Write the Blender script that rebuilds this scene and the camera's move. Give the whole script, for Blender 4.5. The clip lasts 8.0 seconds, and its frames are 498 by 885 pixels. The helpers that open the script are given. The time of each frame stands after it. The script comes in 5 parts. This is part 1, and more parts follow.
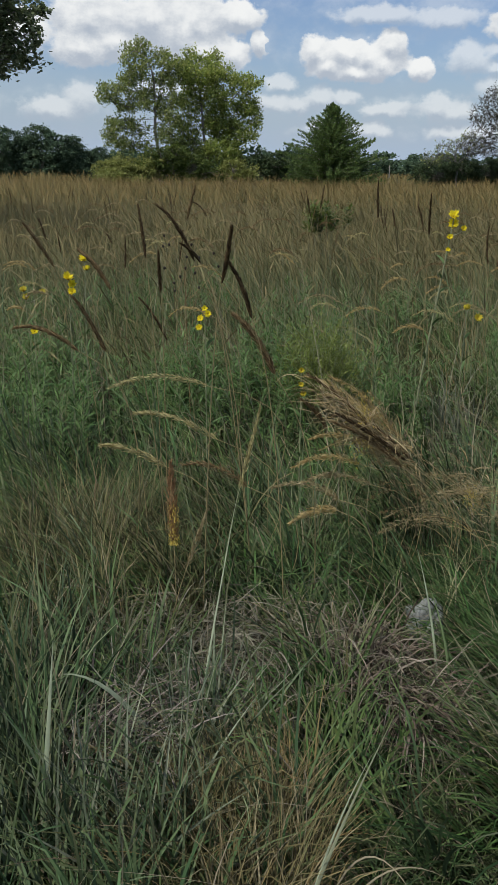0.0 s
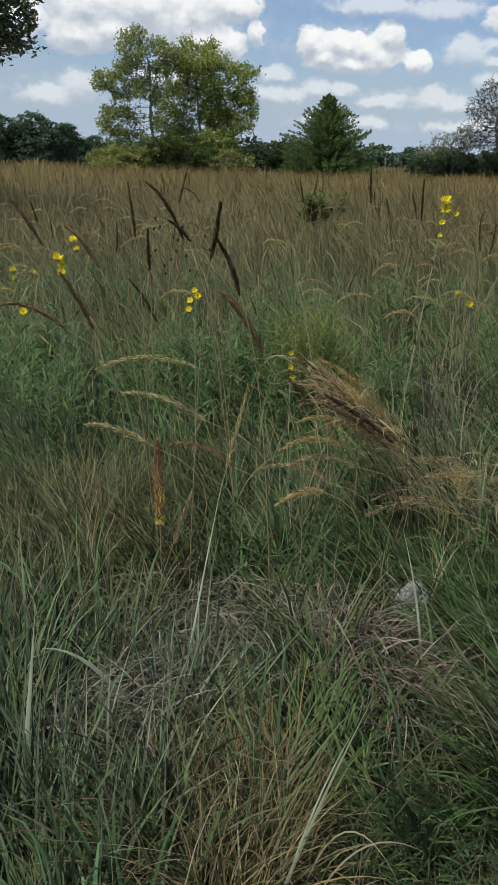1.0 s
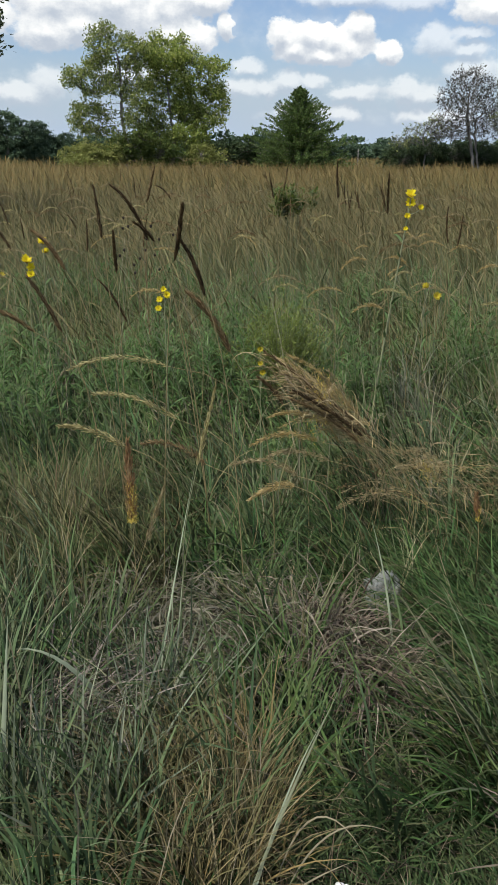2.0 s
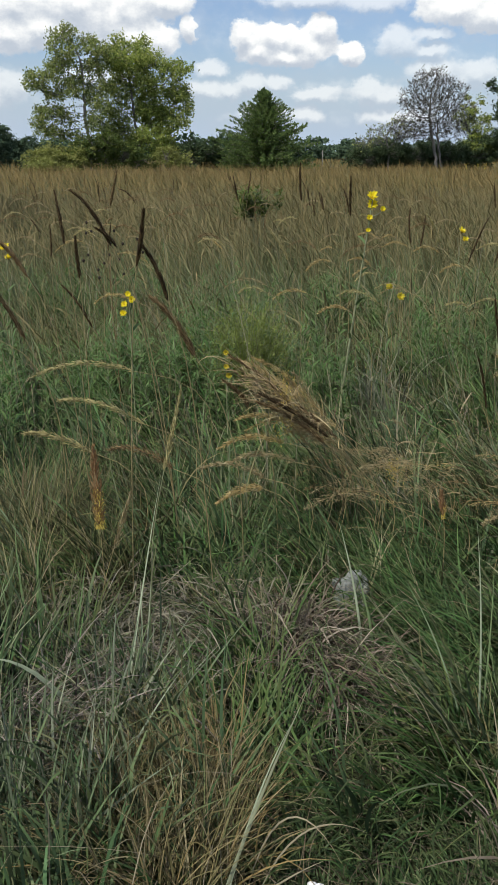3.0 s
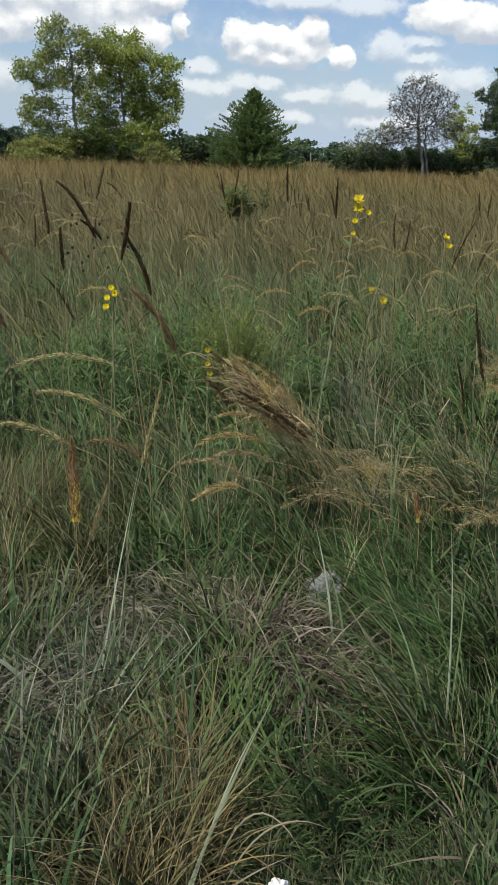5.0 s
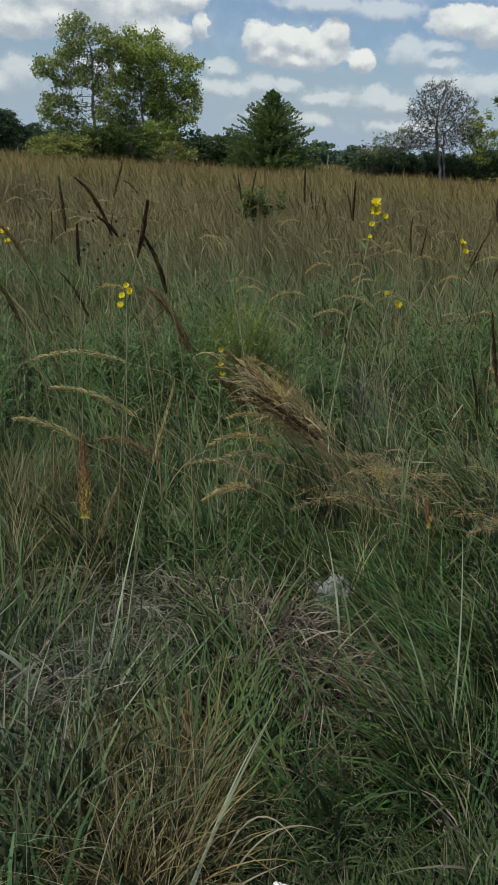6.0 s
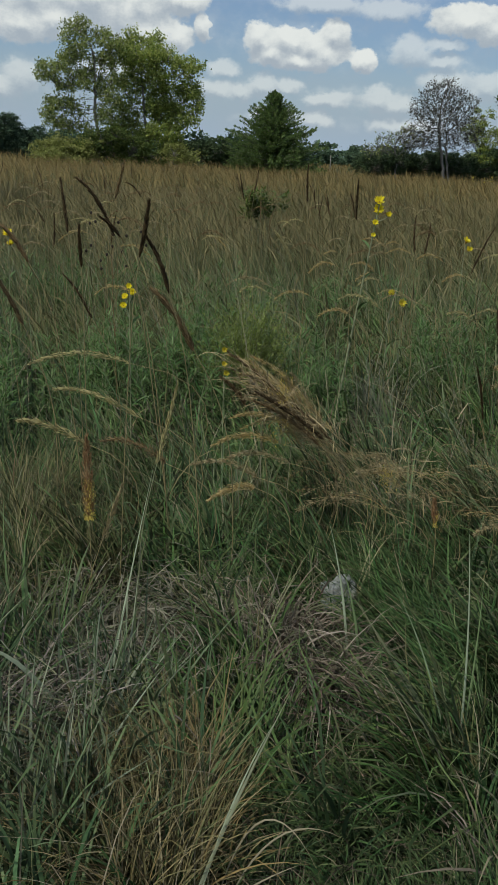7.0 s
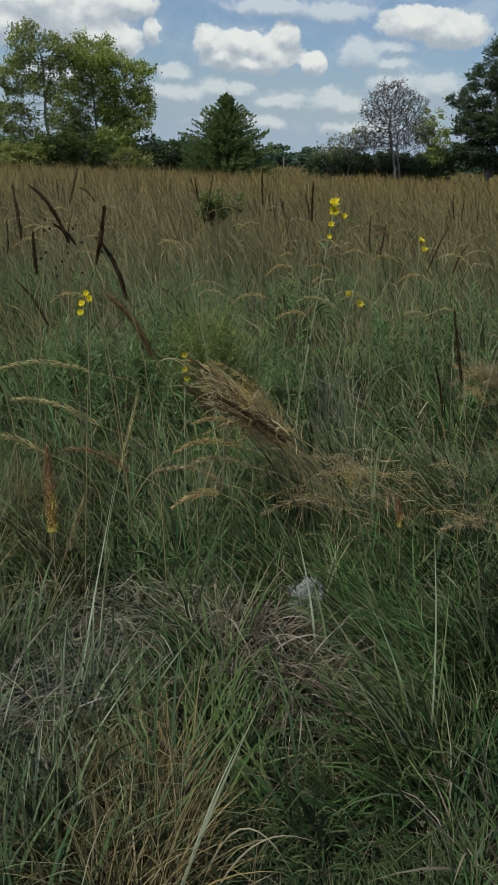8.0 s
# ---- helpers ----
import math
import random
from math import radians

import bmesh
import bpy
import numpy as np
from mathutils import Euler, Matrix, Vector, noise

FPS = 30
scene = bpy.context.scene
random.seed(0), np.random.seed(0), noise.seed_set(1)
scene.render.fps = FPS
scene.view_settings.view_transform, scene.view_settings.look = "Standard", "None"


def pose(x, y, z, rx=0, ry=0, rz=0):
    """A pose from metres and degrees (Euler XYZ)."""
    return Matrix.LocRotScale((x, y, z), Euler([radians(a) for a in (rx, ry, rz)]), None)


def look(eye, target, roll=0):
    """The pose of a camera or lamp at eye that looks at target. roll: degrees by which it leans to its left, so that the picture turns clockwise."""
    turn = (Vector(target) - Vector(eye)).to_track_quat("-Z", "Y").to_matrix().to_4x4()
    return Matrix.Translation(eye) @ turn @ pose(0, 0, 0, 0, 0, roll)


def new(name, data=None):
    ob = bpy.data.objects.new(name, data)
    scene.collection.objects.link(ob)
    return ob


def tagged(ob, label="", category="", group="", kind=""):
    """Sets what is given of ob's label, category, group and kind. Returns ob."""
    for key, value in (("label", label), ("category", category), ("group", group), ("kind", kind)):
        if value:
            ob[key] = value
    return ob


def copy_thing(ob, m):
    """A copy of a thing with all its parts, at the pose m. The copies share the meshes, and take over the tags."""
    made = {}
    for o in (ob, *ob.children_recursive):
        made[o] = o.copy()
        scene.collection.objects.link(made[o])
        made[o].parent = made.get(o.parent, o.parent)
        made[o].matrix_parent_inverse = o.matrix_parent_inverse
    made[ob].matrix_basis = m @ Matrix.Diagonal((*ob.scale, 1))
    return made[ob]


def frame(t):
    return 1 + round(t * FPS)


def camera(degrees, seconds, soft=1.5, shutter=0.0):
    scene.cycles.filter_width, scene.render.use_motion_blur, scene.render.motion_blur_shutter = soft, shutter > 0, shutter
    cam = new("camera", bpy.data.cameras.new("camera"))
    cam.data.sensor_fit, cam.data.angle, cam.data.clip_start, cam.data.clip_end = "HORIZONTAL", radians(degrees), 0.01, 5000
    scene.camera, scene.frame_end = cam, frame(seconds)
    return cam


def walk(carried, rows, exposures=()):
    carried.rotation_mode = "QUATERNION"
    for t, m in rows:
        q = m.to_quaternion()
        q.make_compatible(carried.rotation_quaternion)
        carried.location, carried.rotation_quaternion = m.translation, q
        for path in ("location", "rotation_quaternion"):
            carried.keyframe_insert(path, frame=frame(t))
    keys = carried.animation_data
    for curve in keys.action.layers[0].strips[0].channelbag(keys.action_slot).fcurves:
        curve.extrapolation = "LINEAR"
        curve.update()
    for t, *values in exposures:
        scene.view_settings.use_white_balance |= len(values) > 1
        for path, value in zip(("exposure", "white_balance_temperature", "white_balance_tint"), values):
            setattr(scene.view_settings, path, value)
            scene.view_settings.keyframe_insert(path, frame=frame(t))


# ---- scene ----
cam = camera(33.0, 8.0)
PATH = [
    (0, (-0.02, 0.11, 1.538), (-0.06, 2.011, 0.917), 0.8),
    (0.5, (-0.017, 0.12, 1.524), (-0.018, 2.02, 0.899), 0.4),
    (1, (-0.002, 0.109, 1.499), (-0.024, 2.004, 0.86), 1.6),
    (1.5, (0.022, 0.081, 1.513), (-0.003, 1.97, 0.857), 0.8),
    (1.7, (0.026, 0.079, 1.515), (0.025, 1.969, 0.862), 0.6),
    (2.8, (0.061, 0.069, 1.526), (0.124, 1.96, 0.877), -0.2),
    (3, (0.051, 0.069, 1.526), (0.142, 1.959, 0.879), -0.1),
    (3.5, (0.038, 0.071, 1.522), (0.132, 1.962, 0.877), 0.5),
    (4, (0.049, 0.069, 1.521), (0.135, 1.959, 0.875), 0.8),
    (4.5, (0.054, 0.074, 1.515), (0.186, 1.962, 0.868), 1.9),
    (5, (0.05, 0.061, 1.523), (0.192, 1.948, 0.876), 2.3),
    (5.2, (0.06, 0.061, 1.523), (0.185, 1.949, 0.874), 2.4),
    (6.3, (0.043, 0.071, 1.519), (0.163, 1.96, 0.876), 3.6),
    (6.5, (0.043, 0.071, 1.519), (0.159, 1.961, 0.877), 3.5),
    (7, (0.049, 0.084, 1.511), (0.155, 1.974, 0.867), 2.9),
    (7.5, (0.05, 0.083, 1.508), (0.158, 1.975, 0.868), 2.3),
    (8, (0.045, 0.097, 1.516), (0.242, 1.983, 0.881), 2.1),
]
walk(cam, [(t, look(eye, target, roll)) for t, eye, target, roll in PATH],
     [(0, -0.27, 6450, 8), (0.5, -0.25, 6450, 8), (1.0, -0.19, 6450, 8), (1.5, 0.02, 6550, 8), (5.2, 0.02, 6600, 7), (6.3, -0.48, 6450, 3), (8.0, -0.44, 6450, 3)])

# ---------------------------------------------------------------- sky and sun
SUN_AZ, SUN_EL = radians(-122), radians(58)      # high to the camera's left; azimuth from +y towards +x

world = bpy.data.worlds.new("sky")
scene.world = world
world.use_nodes = True
wn, wl = world.node_tree.nodes, world.node_tree.links
wn.clear()


def wnode(kind, **values):
    n = wn.new(kind)
    for key, value in values.items():
        if key == "operation":
            n.operation = value
        elif key == "sky_type":
            n.sky_type = value
    return n


def wmath(operation, a, b=None, c=None):
    n = wnode("ShaderNodeMath", operation=operation)
    for socket, value in zip(n.inputs, (a, b, c)):
        if value is None:
            continue
        if isinstance(value, (int, float)):
            socket.default_value = value
        else:
            wl.new(value, socket)
    return n.outputs[0]


def wramp(value, lo, hi, smooth=True):
    n = wn.new("ShaderNodeMapRange")
    n.interpolation_type = "SMOOTHSTEP" if smooth else "LINEAR"
    wl.new(value, n.inputs["Value"])
    n.inputs["From Min"].default_value, n.inputs["From Max"].default_value = lo, hi
    return n.outputs[0]


def wmix(factor, a, b):
    n = wn.new("ShaderNodeMix")
    n.data_type = "RGBA"
    wl.new(factor, n.inputs[0])
    for socket, value in ((n.inputs[6], a), (n.inputs[7], b)):
        if isinstance(value, tuple):
            socket.default_value = (*value, 1)
        else:
            wl.new(value, socket)
    return n.outputs[2]


coord = wn.new("ShaderNodeTexCoord")
split = wn.new("ShaderNodeSeparateXYZ")
wl.new(coord.outputs["Generated"], split.inputs[0])
azim = wmath("MULTIPLY", wmath("ARCTAN2", split.outputs[0], split.outputs[1]), 57.2958)
elev = wmath("MULTIPLY", wmath("ARCSINE", split.outputs[2]), 57.2958)
merged = wn.new("ShaderNodeCombineXYZ")
wl.new(azim, merged.inputs[0])
wl.new(elev, merged.inputs[1])
angle_xy = merged.outputs[0]


def cloud_noise(scale, detail, rough, shift):
    m = wn.new("ShaderNodeVectorMath")
    m.operation = "MULTIPLY_ADD"
    wl.new(angle_xy, m.inputs[0])
    m.inputs[1].default_value = (scale, scale * 1.35, 1)
    m.inputs[2].default_value = (shift, shift * 0.7, shift)
    n = wn.new("ShaderNodeTexNoise")
    n.inputs["Scale"].default_value, n.inputs["Detail"].default_value, n.inputs["Roughness"].default_value = 1.0, detail, rough
    wl.new(m.outputs[0], n.inputs["Vector"])
    return n.outputs["Fac"]


# cumulus heaps: azimuth, elevation, half width, half height, in degrees
HEAPS_NEAR = [(-11.2, 8.6, 2.6, 1.9), (-9.9, 7.2, 1.9, 1.0), (-11.9, 6.9, 1.8, 1.2), (-7.4, 8.6, 2.3, 1.5), (-5.4, 8.2, 2.7, 2.1), (-4.2, 6.7, 2.1, 1.2),
              (-2.5, 6.7, 1.0, 1.0), (-2.4, 8.8, 1.8, 0.9), (-0.9, 7.3, 0.5, 0.85), (2.6, 6.9, 0.95, 1.0), (3.4, 6.2, 1.4, 0.9), (4.8, 6.7, 1.3, 0.8),
              (5.1, 5.8, 2.3, 0.65), (4.2, 6.8, 1.5, 0.85), (5.8, 6.6, 1.4, 0.95), (7.2, 7.3, 0.95, 1.0), (6.7, 6.3, 1.6, 1.0), (9.1, 5.9, 0.95, 0.7), 
              (15.4, 8.2, 2.6, 0.95), (17.5, 7.8, 2.2, 1.1), (-15.3, 7.6, 1.8, 1.3)]
HEAPS_LOW = [(0.5, 5.0, 0.9, 0.5), (0.2, 3.9, 1.3, 0.6), (3.0, 4.2, 1.1, 0.65), (1.6, 3.8, 1.0, 0.5), (4.6, 4.3, 0.8, 0.5), (7.0, 3.6, 1.6, 0.5), (10.3, 3.7, 1.3, 0.8), (11.5, 3.4, 1.2, 0.6),
             (14.3, 4.8, 1.7, 0.9), (16.8, 4.6, 1.6, 0.9), (-12.0, 3.9, 1.1, 1.1), (-13.5, 3.4, 2.0, 0.7), (3.6, 2.6, 1.4, 0.4), (6.4, 2.4, 1.1, 0.5), (6.3, 8.9, 2.6, 0.5), (10.4, 8.7, 2.0, 0.6),
             (12.0, 2.2, 2.4, 0.5), (-17.0, 6.2, 2.2, 0.8), (14.0, 6.9, 1.2, 0.35), (11.9, 6.7, 0.9, 0.7), (12.0, 6.3, 1.5, 0.75), (14.0, 6.0, 1.2, 0.45), (-6.5, 4.6, 2.6, 0.7)]
billow = cloud_noise(0.7, 9, 0.6, 3.1)
puff = cloud_noise(2.1, 4, 0.55, 7.7)
warp = wn.new("ShaderNodeVectorMath")
warp.operation = "MULTIPLY_ADD"
wob = wn.new("ShaderNodeTexNoise")
wob.inputs["Scale"].default_value, wob.inputs["Detail"].default_value = 1.3, 3
wl.new(angle_xy, wob.inputs["Vector"])
wl.new(wob.outputs["Color"], warp.inputs[0])
warp.inputs[1].default_value, warp.inputs[2].default_value = (0.9, 0.7, 0), (-0.45, -0.35, 0)
bent = wn.new("ShaderNodeVectorMath")
wl.new(angle_xy, bent.inputs[0])
wl.new(warp.outputs[0], bent.inputs[1])


def heap_field(heaps, rise):
    """How far outside the nearest heap a direction lies, seen a little higher up by rise degrees."""
    field = None
    for a, e, ra, re in heaps:
        n = wn.new("ShaderNodeVectorMath")
        n.operation = "MULTIPLY_ADD"
        wl.new(bent.outputs[0], n.inputs[0])
        n.inputs[1].default_value = (1 / ra, 1 / re, 0)
        n.inputs[2].default_value = (-a / ra, (rise - e) / re, 0)
        d = wn.new("ShaderNodeVectorMath")
        d.operation = "LENGTH"
        wl.new(n.outputs[0], d.inputs[0])
        field = d.outputs["Value"] if field is None else wmath("SMOOTH_MIN", field, d.outputs["Value"], 0.6)
    return field


near_here, low_here = heap_field(HEAPS_NEAR, 0.0), heap_field(HEAPS_LOW, 0.0)
here = wmath("MINIMUM", near_here, low_here)
above = wmath("MINIMUM", heap_field(HEAPS_NEAR, 0.55), heap_field(HEAPS_LOW, 0.55))
grain_in = wmath("MULTIPLY_ADD", billow, 0.72, -0.40)
grain_in = wmath("ADD", grain_in, wmath("MULTIPLY_ADD", puff, 0.42, -0.20))
heap_mask = wmath("MAXIMUM", wramp(wmath("ADD", near_here, grain_in), 1.12, 0.80),
                  wmath("MULTIPLY", wramp(wmath("MULTIPLY_ADD", grain_in, 1.8, low_here), 1.35, 0.6), 0.56))
# elsewhere in the sky the same broken cumulus goes on
outside = wmath("MAXIMUM", wmath("SUBTRACT", wmath("ABSOLUTE", azim), 19.0), wmath("SUBTRACT", elev, 9.5))
rest_mask = wmath("MULTIPLY", wramp(cloud_noise(0.13, 6, 0.55, 11.3), 0.46, 0.62), wramp(outside, 0.0, 3.0))
veil = wmath("MULTIPLY", wramp(cloud_noise(0.35, 5, 0.6, 5.9), 0.40, 0.72), 0.28)
cover = wmath("MAXIMUM", wmath("MAXIMUM", heap_mask, rest_mask), veil)
cover = wmath("MULTIPLY", cover, wramp(elev, -0.5, 2.5))
lit = wramp(wmath("ADD", wmath("MULTIPLY", wmath("SUBTRACT", above, here), 1.5), wmath("MULTIPLY_ADD", billow, 2.5, -1.25)), -0.85, 0.95)

sky = wnode("ShaderNodeTexSky", sky_type="NISHITA")
sky.sun_disc, sky.sun_elevation, sky.sun_rotation = False, SUN_EL, SUN_AZ
sky.air_density, sky.dust_density = 1.0, 1.2
sky_level = wn.new("ShaderNodeMix")
sky_level.data_type, sky_level.blend_type = "RGBA", "MULTIPLY"
sky_level.inputs[0].default_value = 1.0
wl.new(sky.outputs[0], sky_level.inputs[6])
sky_level.inputs[7].default_value = (0.108, 0.114, 0.134, 1)
hazy = wmix(wramp(elev, 7.0, 0.0), sky_level.outputs[2], (0.48, 0.59, 0.75))
cloud_colour = wmix(lit, (0.53, 0.59, 0.69), (1.08, 1.08, 1.08))
final = wmix(cover, hazy, cloud_colour)
back = wn.new("ShaderNodeBackground")
wl.new(final, back.inputs[0])
back.inputs[1].default_value = 1.0
out = wn.new("ShaderNodeOutputWorld")
wl.new(back.outputs[0], out.inputs[0])

sun = new("sun", bpy.data.lights.new("sun", "SUN"))
sun.data.energy, sun.data.angle, sun.data.color = 4.45, radians(2.0), (1.0, 0.94, 0.83)
sun.matrix_world = look((40 * math.sin(SUN_AZ) * math.cos(SUN_EL), 40 * math.cos(SUN_AZ) * math.cos(SUN_EL), 40 * math.sin(SUN_EL)), (0, 0, 0))


# ---------------------------------------------------------------- materials
def material(name):
    m = bpy.data.materials.new(name)
    m.use_nodes = True
    m.node_tree.nodes.clear()
    return m, m.node_tree.nodes, m.node_tree.links


def leafy(name, colours=None, through_share=0.3, rough=0.6, spread=0.35, gloss=0.25, grain=60.0):
    """Thin plant matter: a tint from the mesh or from a ramp over the islands, fine streaks, some light through it."""
    m, n, l = material(name)
    if colours is None:
        attr = n.new("ShaderNodeAttribute")
        attr.attribute_name = "tint"
        colour = attr.outputs["Color"]
    else:
        geo = n.new("ShaderNodeNewGeometry")
        ramp = n.new("ShaderNodeValToRGB")
        ramp.color_ramp.elements[0].position, ramp.color_ramp.elements[0].color = 0.0, (*colours[0], 1)
        ramp.color_ramp.elements[1].position, ramp.color_ramp.elements[1].color = 1.0, (*colours[-1], 1)
        for k, c in enumerate(colours[1:-1]):
            e = ramp.color_ramp.elements.new((k + 1) / (len(colours) - 1))
            e.color = (*c, 1)
        l.new(geo.outputs["Random Per Island"], ramp.inputs[0])
        colour = ramp.outputs[0]
    pos = n.new("ShaderNodeTexCoord")
    tex = n.new("ShaderNodeTexNoise")
    tex.inputs["Scale"].default_value, tex.inputs["Detail"].default_value = grain, 3
    l.new(pos.outputs["Object"], tex.inputs["Vector"])
    level = n.new("ShaderNodeMapRange")
    level.inputs["From Min"].default_value, level.inputs["From Max"].default_value = 0.3, 0.7
    level.inputs["To Min"].default_value, level.inputs["To Max"].default_value = 1 - spread, 1 + spread
    l.new(tex.outputs["Fac"], level.inputs["Value"])
    mul = n.new("ShaderNodeVectorMath")
    mul.operation = "SCALE"
    l.new(colour, mul.inputs[0])
    l.new(level.outputs[0], mul.inputs["Scale"])
    bsdf = n.new("ShaderNodeBsdfPrincipled")
    bsdf.inputs["Roughness"].default_value = rough
    bsdf.inputs["Specular IOR Level"].default_value = gloss
    l.new(mul.outputs[0], bsdf.inputs["Base Color"])
    trans = n.new("ShaderNodeBsdfTranslucent")
    l.new(mul.outputs[0], trans.inputs[0])
    mix = n.new("ShaderNodeMixShader")
    mix.inputs[0].default_value = through_share
    l.new(bsdf.outputs[0], mix.inputs[1])
    l.new(trans.outputs[0], mix.inputs[2])
    o = n.new("ShaderNodeOutputMaterial")
    l.new(mix.outputs[0], o.inputs[0])
    return m


def solid(name, dark, light, scale, rough=0.85, bump=0.4, detail=6):
    """An opaque natural surface: two tones over two scales of noise, with relief."""
    m, n, l = material(name)
    pos = n.new("ShaderNodeTexCoord")
    fine, broad = n.new("ShaderNodeTexNoise"), n.new("ShaderNodeTexNoise")
    fine.inputs["Scale"].default_value, fine.inputs["Detail"].default_value = scale, detail
    broad.inputs["Scale"].default_value, broad.inputs["Detail"].default_value = scale / 9, 3
    for t in (fine, broad):
        l.new(pos.outputs["Object"], t.inputs["Vector"])
    add = n.new("ShaderNodeMath")
    add.operation = "MULTIPLY_ADD"
    l.new(broad.outputs["Fac"], add.inputs[0])
    add.inputs[1].default_value = 0.6
    half = n.new("ShaderNodeMath")
    half.operation = "MULTIPLY"
    l.new(fine.outputs["Fac"], half.inputs[0])
    half.inputs[1].default_value = 0.5
    l.new(half.outputs[0], add.inputs[2])
    ramp = n.new("ShaderNodeValToRGB")
    ramp.color_ramp.elements[0].position, ramp.color_ramp.elements[0].color = 0.36, (*dark, 1)
    ramp.color_ramp.elements[1].position, ramp.color_ramp.elements[1].color = 0.72, (*light, 1)
    l.new(add.outputs[0], ramp.inputs[0])
    bsdf = n.new("ShaderNodeBsdfPrincipled")
    bsdf.inputs["Roughness"].default_value = rough
    bsdf.inputs["Specular IOR Level"].default_value = 0.2
    l.new(ramp.outputs[0], bsdf.inputs["Base Color"])
    b = n.new("ShaderNodeBump")
    b.inputs["Strength"].default_value, b.inputs["Distance"].default_value = bump, 0.4 / scale
    l.new(fine.outputs["Fac"], b.inputs["Height"])
    l.new(b.outputs[0], bsdf.inputs["Normal"])
    o = n.new("ShaderNodeOutputMaterial")
    l.new(bsdf.outputs[0], o.inputs[0])
    return m


M_BLADE = leafy("grass_blade", None, 0.14, 0.62, 0.13, 0.16, 18.0)
# soil and thatch kept near black, which paints in shade between the tufts
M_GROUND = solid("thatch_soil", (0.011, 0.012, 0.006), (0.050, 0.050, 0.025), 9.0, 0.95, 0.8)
M_BARK = solid("grey_bark", (0.10, 0.09, 0.08), (0.30, 0.28, 0.25), 14.0, 0.9, 0.6)
M_DEADWOOD = solid("grey_twigs", (0.085, 0.082, 0.074), (0.205, 0.195, 0.18), 14.0, 0.9, 0.3)
M_LIMESTONE = solid("pale_limestone", (0.09, 0.10, 0.09), (0.31, 0.33, 0.32), 40.0, 0.85, 0.5)
M_PAPER = solid("crumpled_paper", (0.70, 0.70, 0.70), (0.85, 0.86, 0.88), 60.0, 0.6, 0.2)
M_POST = solid("weathered_post", (0.12, 0.115, 0.10), (0.26, 0.245, 0.225), 20.0, 0.9, 0.4)

M_LEAF_ASH = leafy("ash_leaves", ((0.115, 0.165, 0.052), (0.245, 0.30, 0.086), (0.42, 0.45, 0.16)), 0.42, 0.55, 0.25, 0.3, 2.0)
M_LEAF_MULBERRY = leafy("mulberry_leaves", ((0.125, 0.185, 0.042), (0.28, 0.345, 0.075), (0.47, 0.51, 0.15)), 0.44, 0.5, 0.25, 0.35, 2.0)
M_LEAF_SUMAC = leafy("yellowing_leaves", ((0.16, 0.195, 0.05), (0.24, 0.265, 0.08), (0.32, 0.33, 0.12)), 0.4, 0.6, 0.25, 0.25, 2.0)
M_LEAF_SHRUB = leafy("shrub_leaves", ((0.05, 0.085, 0.02), (0.09, 0.13, 0.03), (0.14, 0.17, 0.04)), 0.35, 0.6, 0.25, 0.3, 2.0)
M_LEAF_CEDAR = leafy("cedar_needles", ((0.065, 0.115, 0.038), (0.11, 0.17, 0.050), (0.18, 0.24, 0.074)), 0.25, 0.7, 0.3, 0.2, 3.0)
# far and dark leaves: narrow, bluish range with distance haze mixed into the colour
M_LEAF_FAR = leafy("hazed_far_leaves", ((0.06, 0.10, 0.062), (0.075, 0.12, 0.07), (0.095, 0.14, 0.078)), 0.25, 0.7, 0.2, 0.15, 0.5)
M_LEAF_DARK = leafy("hazed_dark_leaves", ((0.04, 0.07, 0.034), (0.06, 0.095, 0.042), (0.095, 0.13, 0.052)), 0.3, 0.6, 0.25, 0.25, 2.0)
M_LEAF_SPARSE = leafy("withered_leaves", ((0.022, 0.026, 0.018), (0.042, 0.046, 0.032), (0.07, 0.08, 0.045)), 0.2, 0.7, 0.2, 0.2, 2.0)
M_LEAF_COTTON = leafy("cottonwood_leaves", ((0.08, 0.12, 0.055), (0.15, 0.19, 0.09), (0.30, 0.33, 0.19)), 0.45, 0.35, 0.2, 0.5, 8.0)
M_FORB = leafy("forb_leaves", ((0.060, 0.130, 0.034), (0.094, 0.172, 0.050), (0.132, 0.205, 0.068)), 0.33, 0.55, 0.25, 0.3, 30.0)
M_FEATHER = leafy("feathery_leaves", ((0.15, 0.20, 0.048), (0.21, 0.26, 0.068), (0.27, 0.315, 0.092)), 0.4, 0.6, 0.25, 0.25, 30.0)
M_STEM = leafy("green_stem", ((0.18, 0.21, 0.10), (0.30, 0.31, 0.19)), 0.1, 0.55, 0.2, 0.3, 60.0)
M_STRAW = leafy("straw_stem", ((0.20, 0.17, 0.08), (0.34, 0.28, 0.14)), 0.15, 0.6, 0.25, 0.3, 60.0)
M_HEAD_DARK = leafy("dark_spikelets", ((0.030, 0.019, 0.009), (0.064, 0.042, 0.018), (0.13, 0.088, 0.040)), 0.1, 0.7, 0.3, 0.2, 80.0)
M_HEAD_BROWN = leafy("russet_spikelets", ((0.10, 0.066, 0.032), (0.19, 0.13, 0.062), (0.32, 0.235, 0.12)), 0.2, 0.65, 0.3, 0.2, 80.0)
M_HEAD_TAN = leafy("tan_spikelets", ((0.225, 0.175, 0.085), (0.33, 0.27, 0.145), (0.44, 0.38, 0.23)), 0.3, 0.65, 0.3, 0.2, 80.0)
M_HEAD_GOLD = leafy("golden_spikelets", ((0.34, 0.25, 0.10), (0.47, 0.36, 0.16), (0.58, 0.47, 0.25)), 0.45, 0.65, 0.3, 0.2, 80.0)
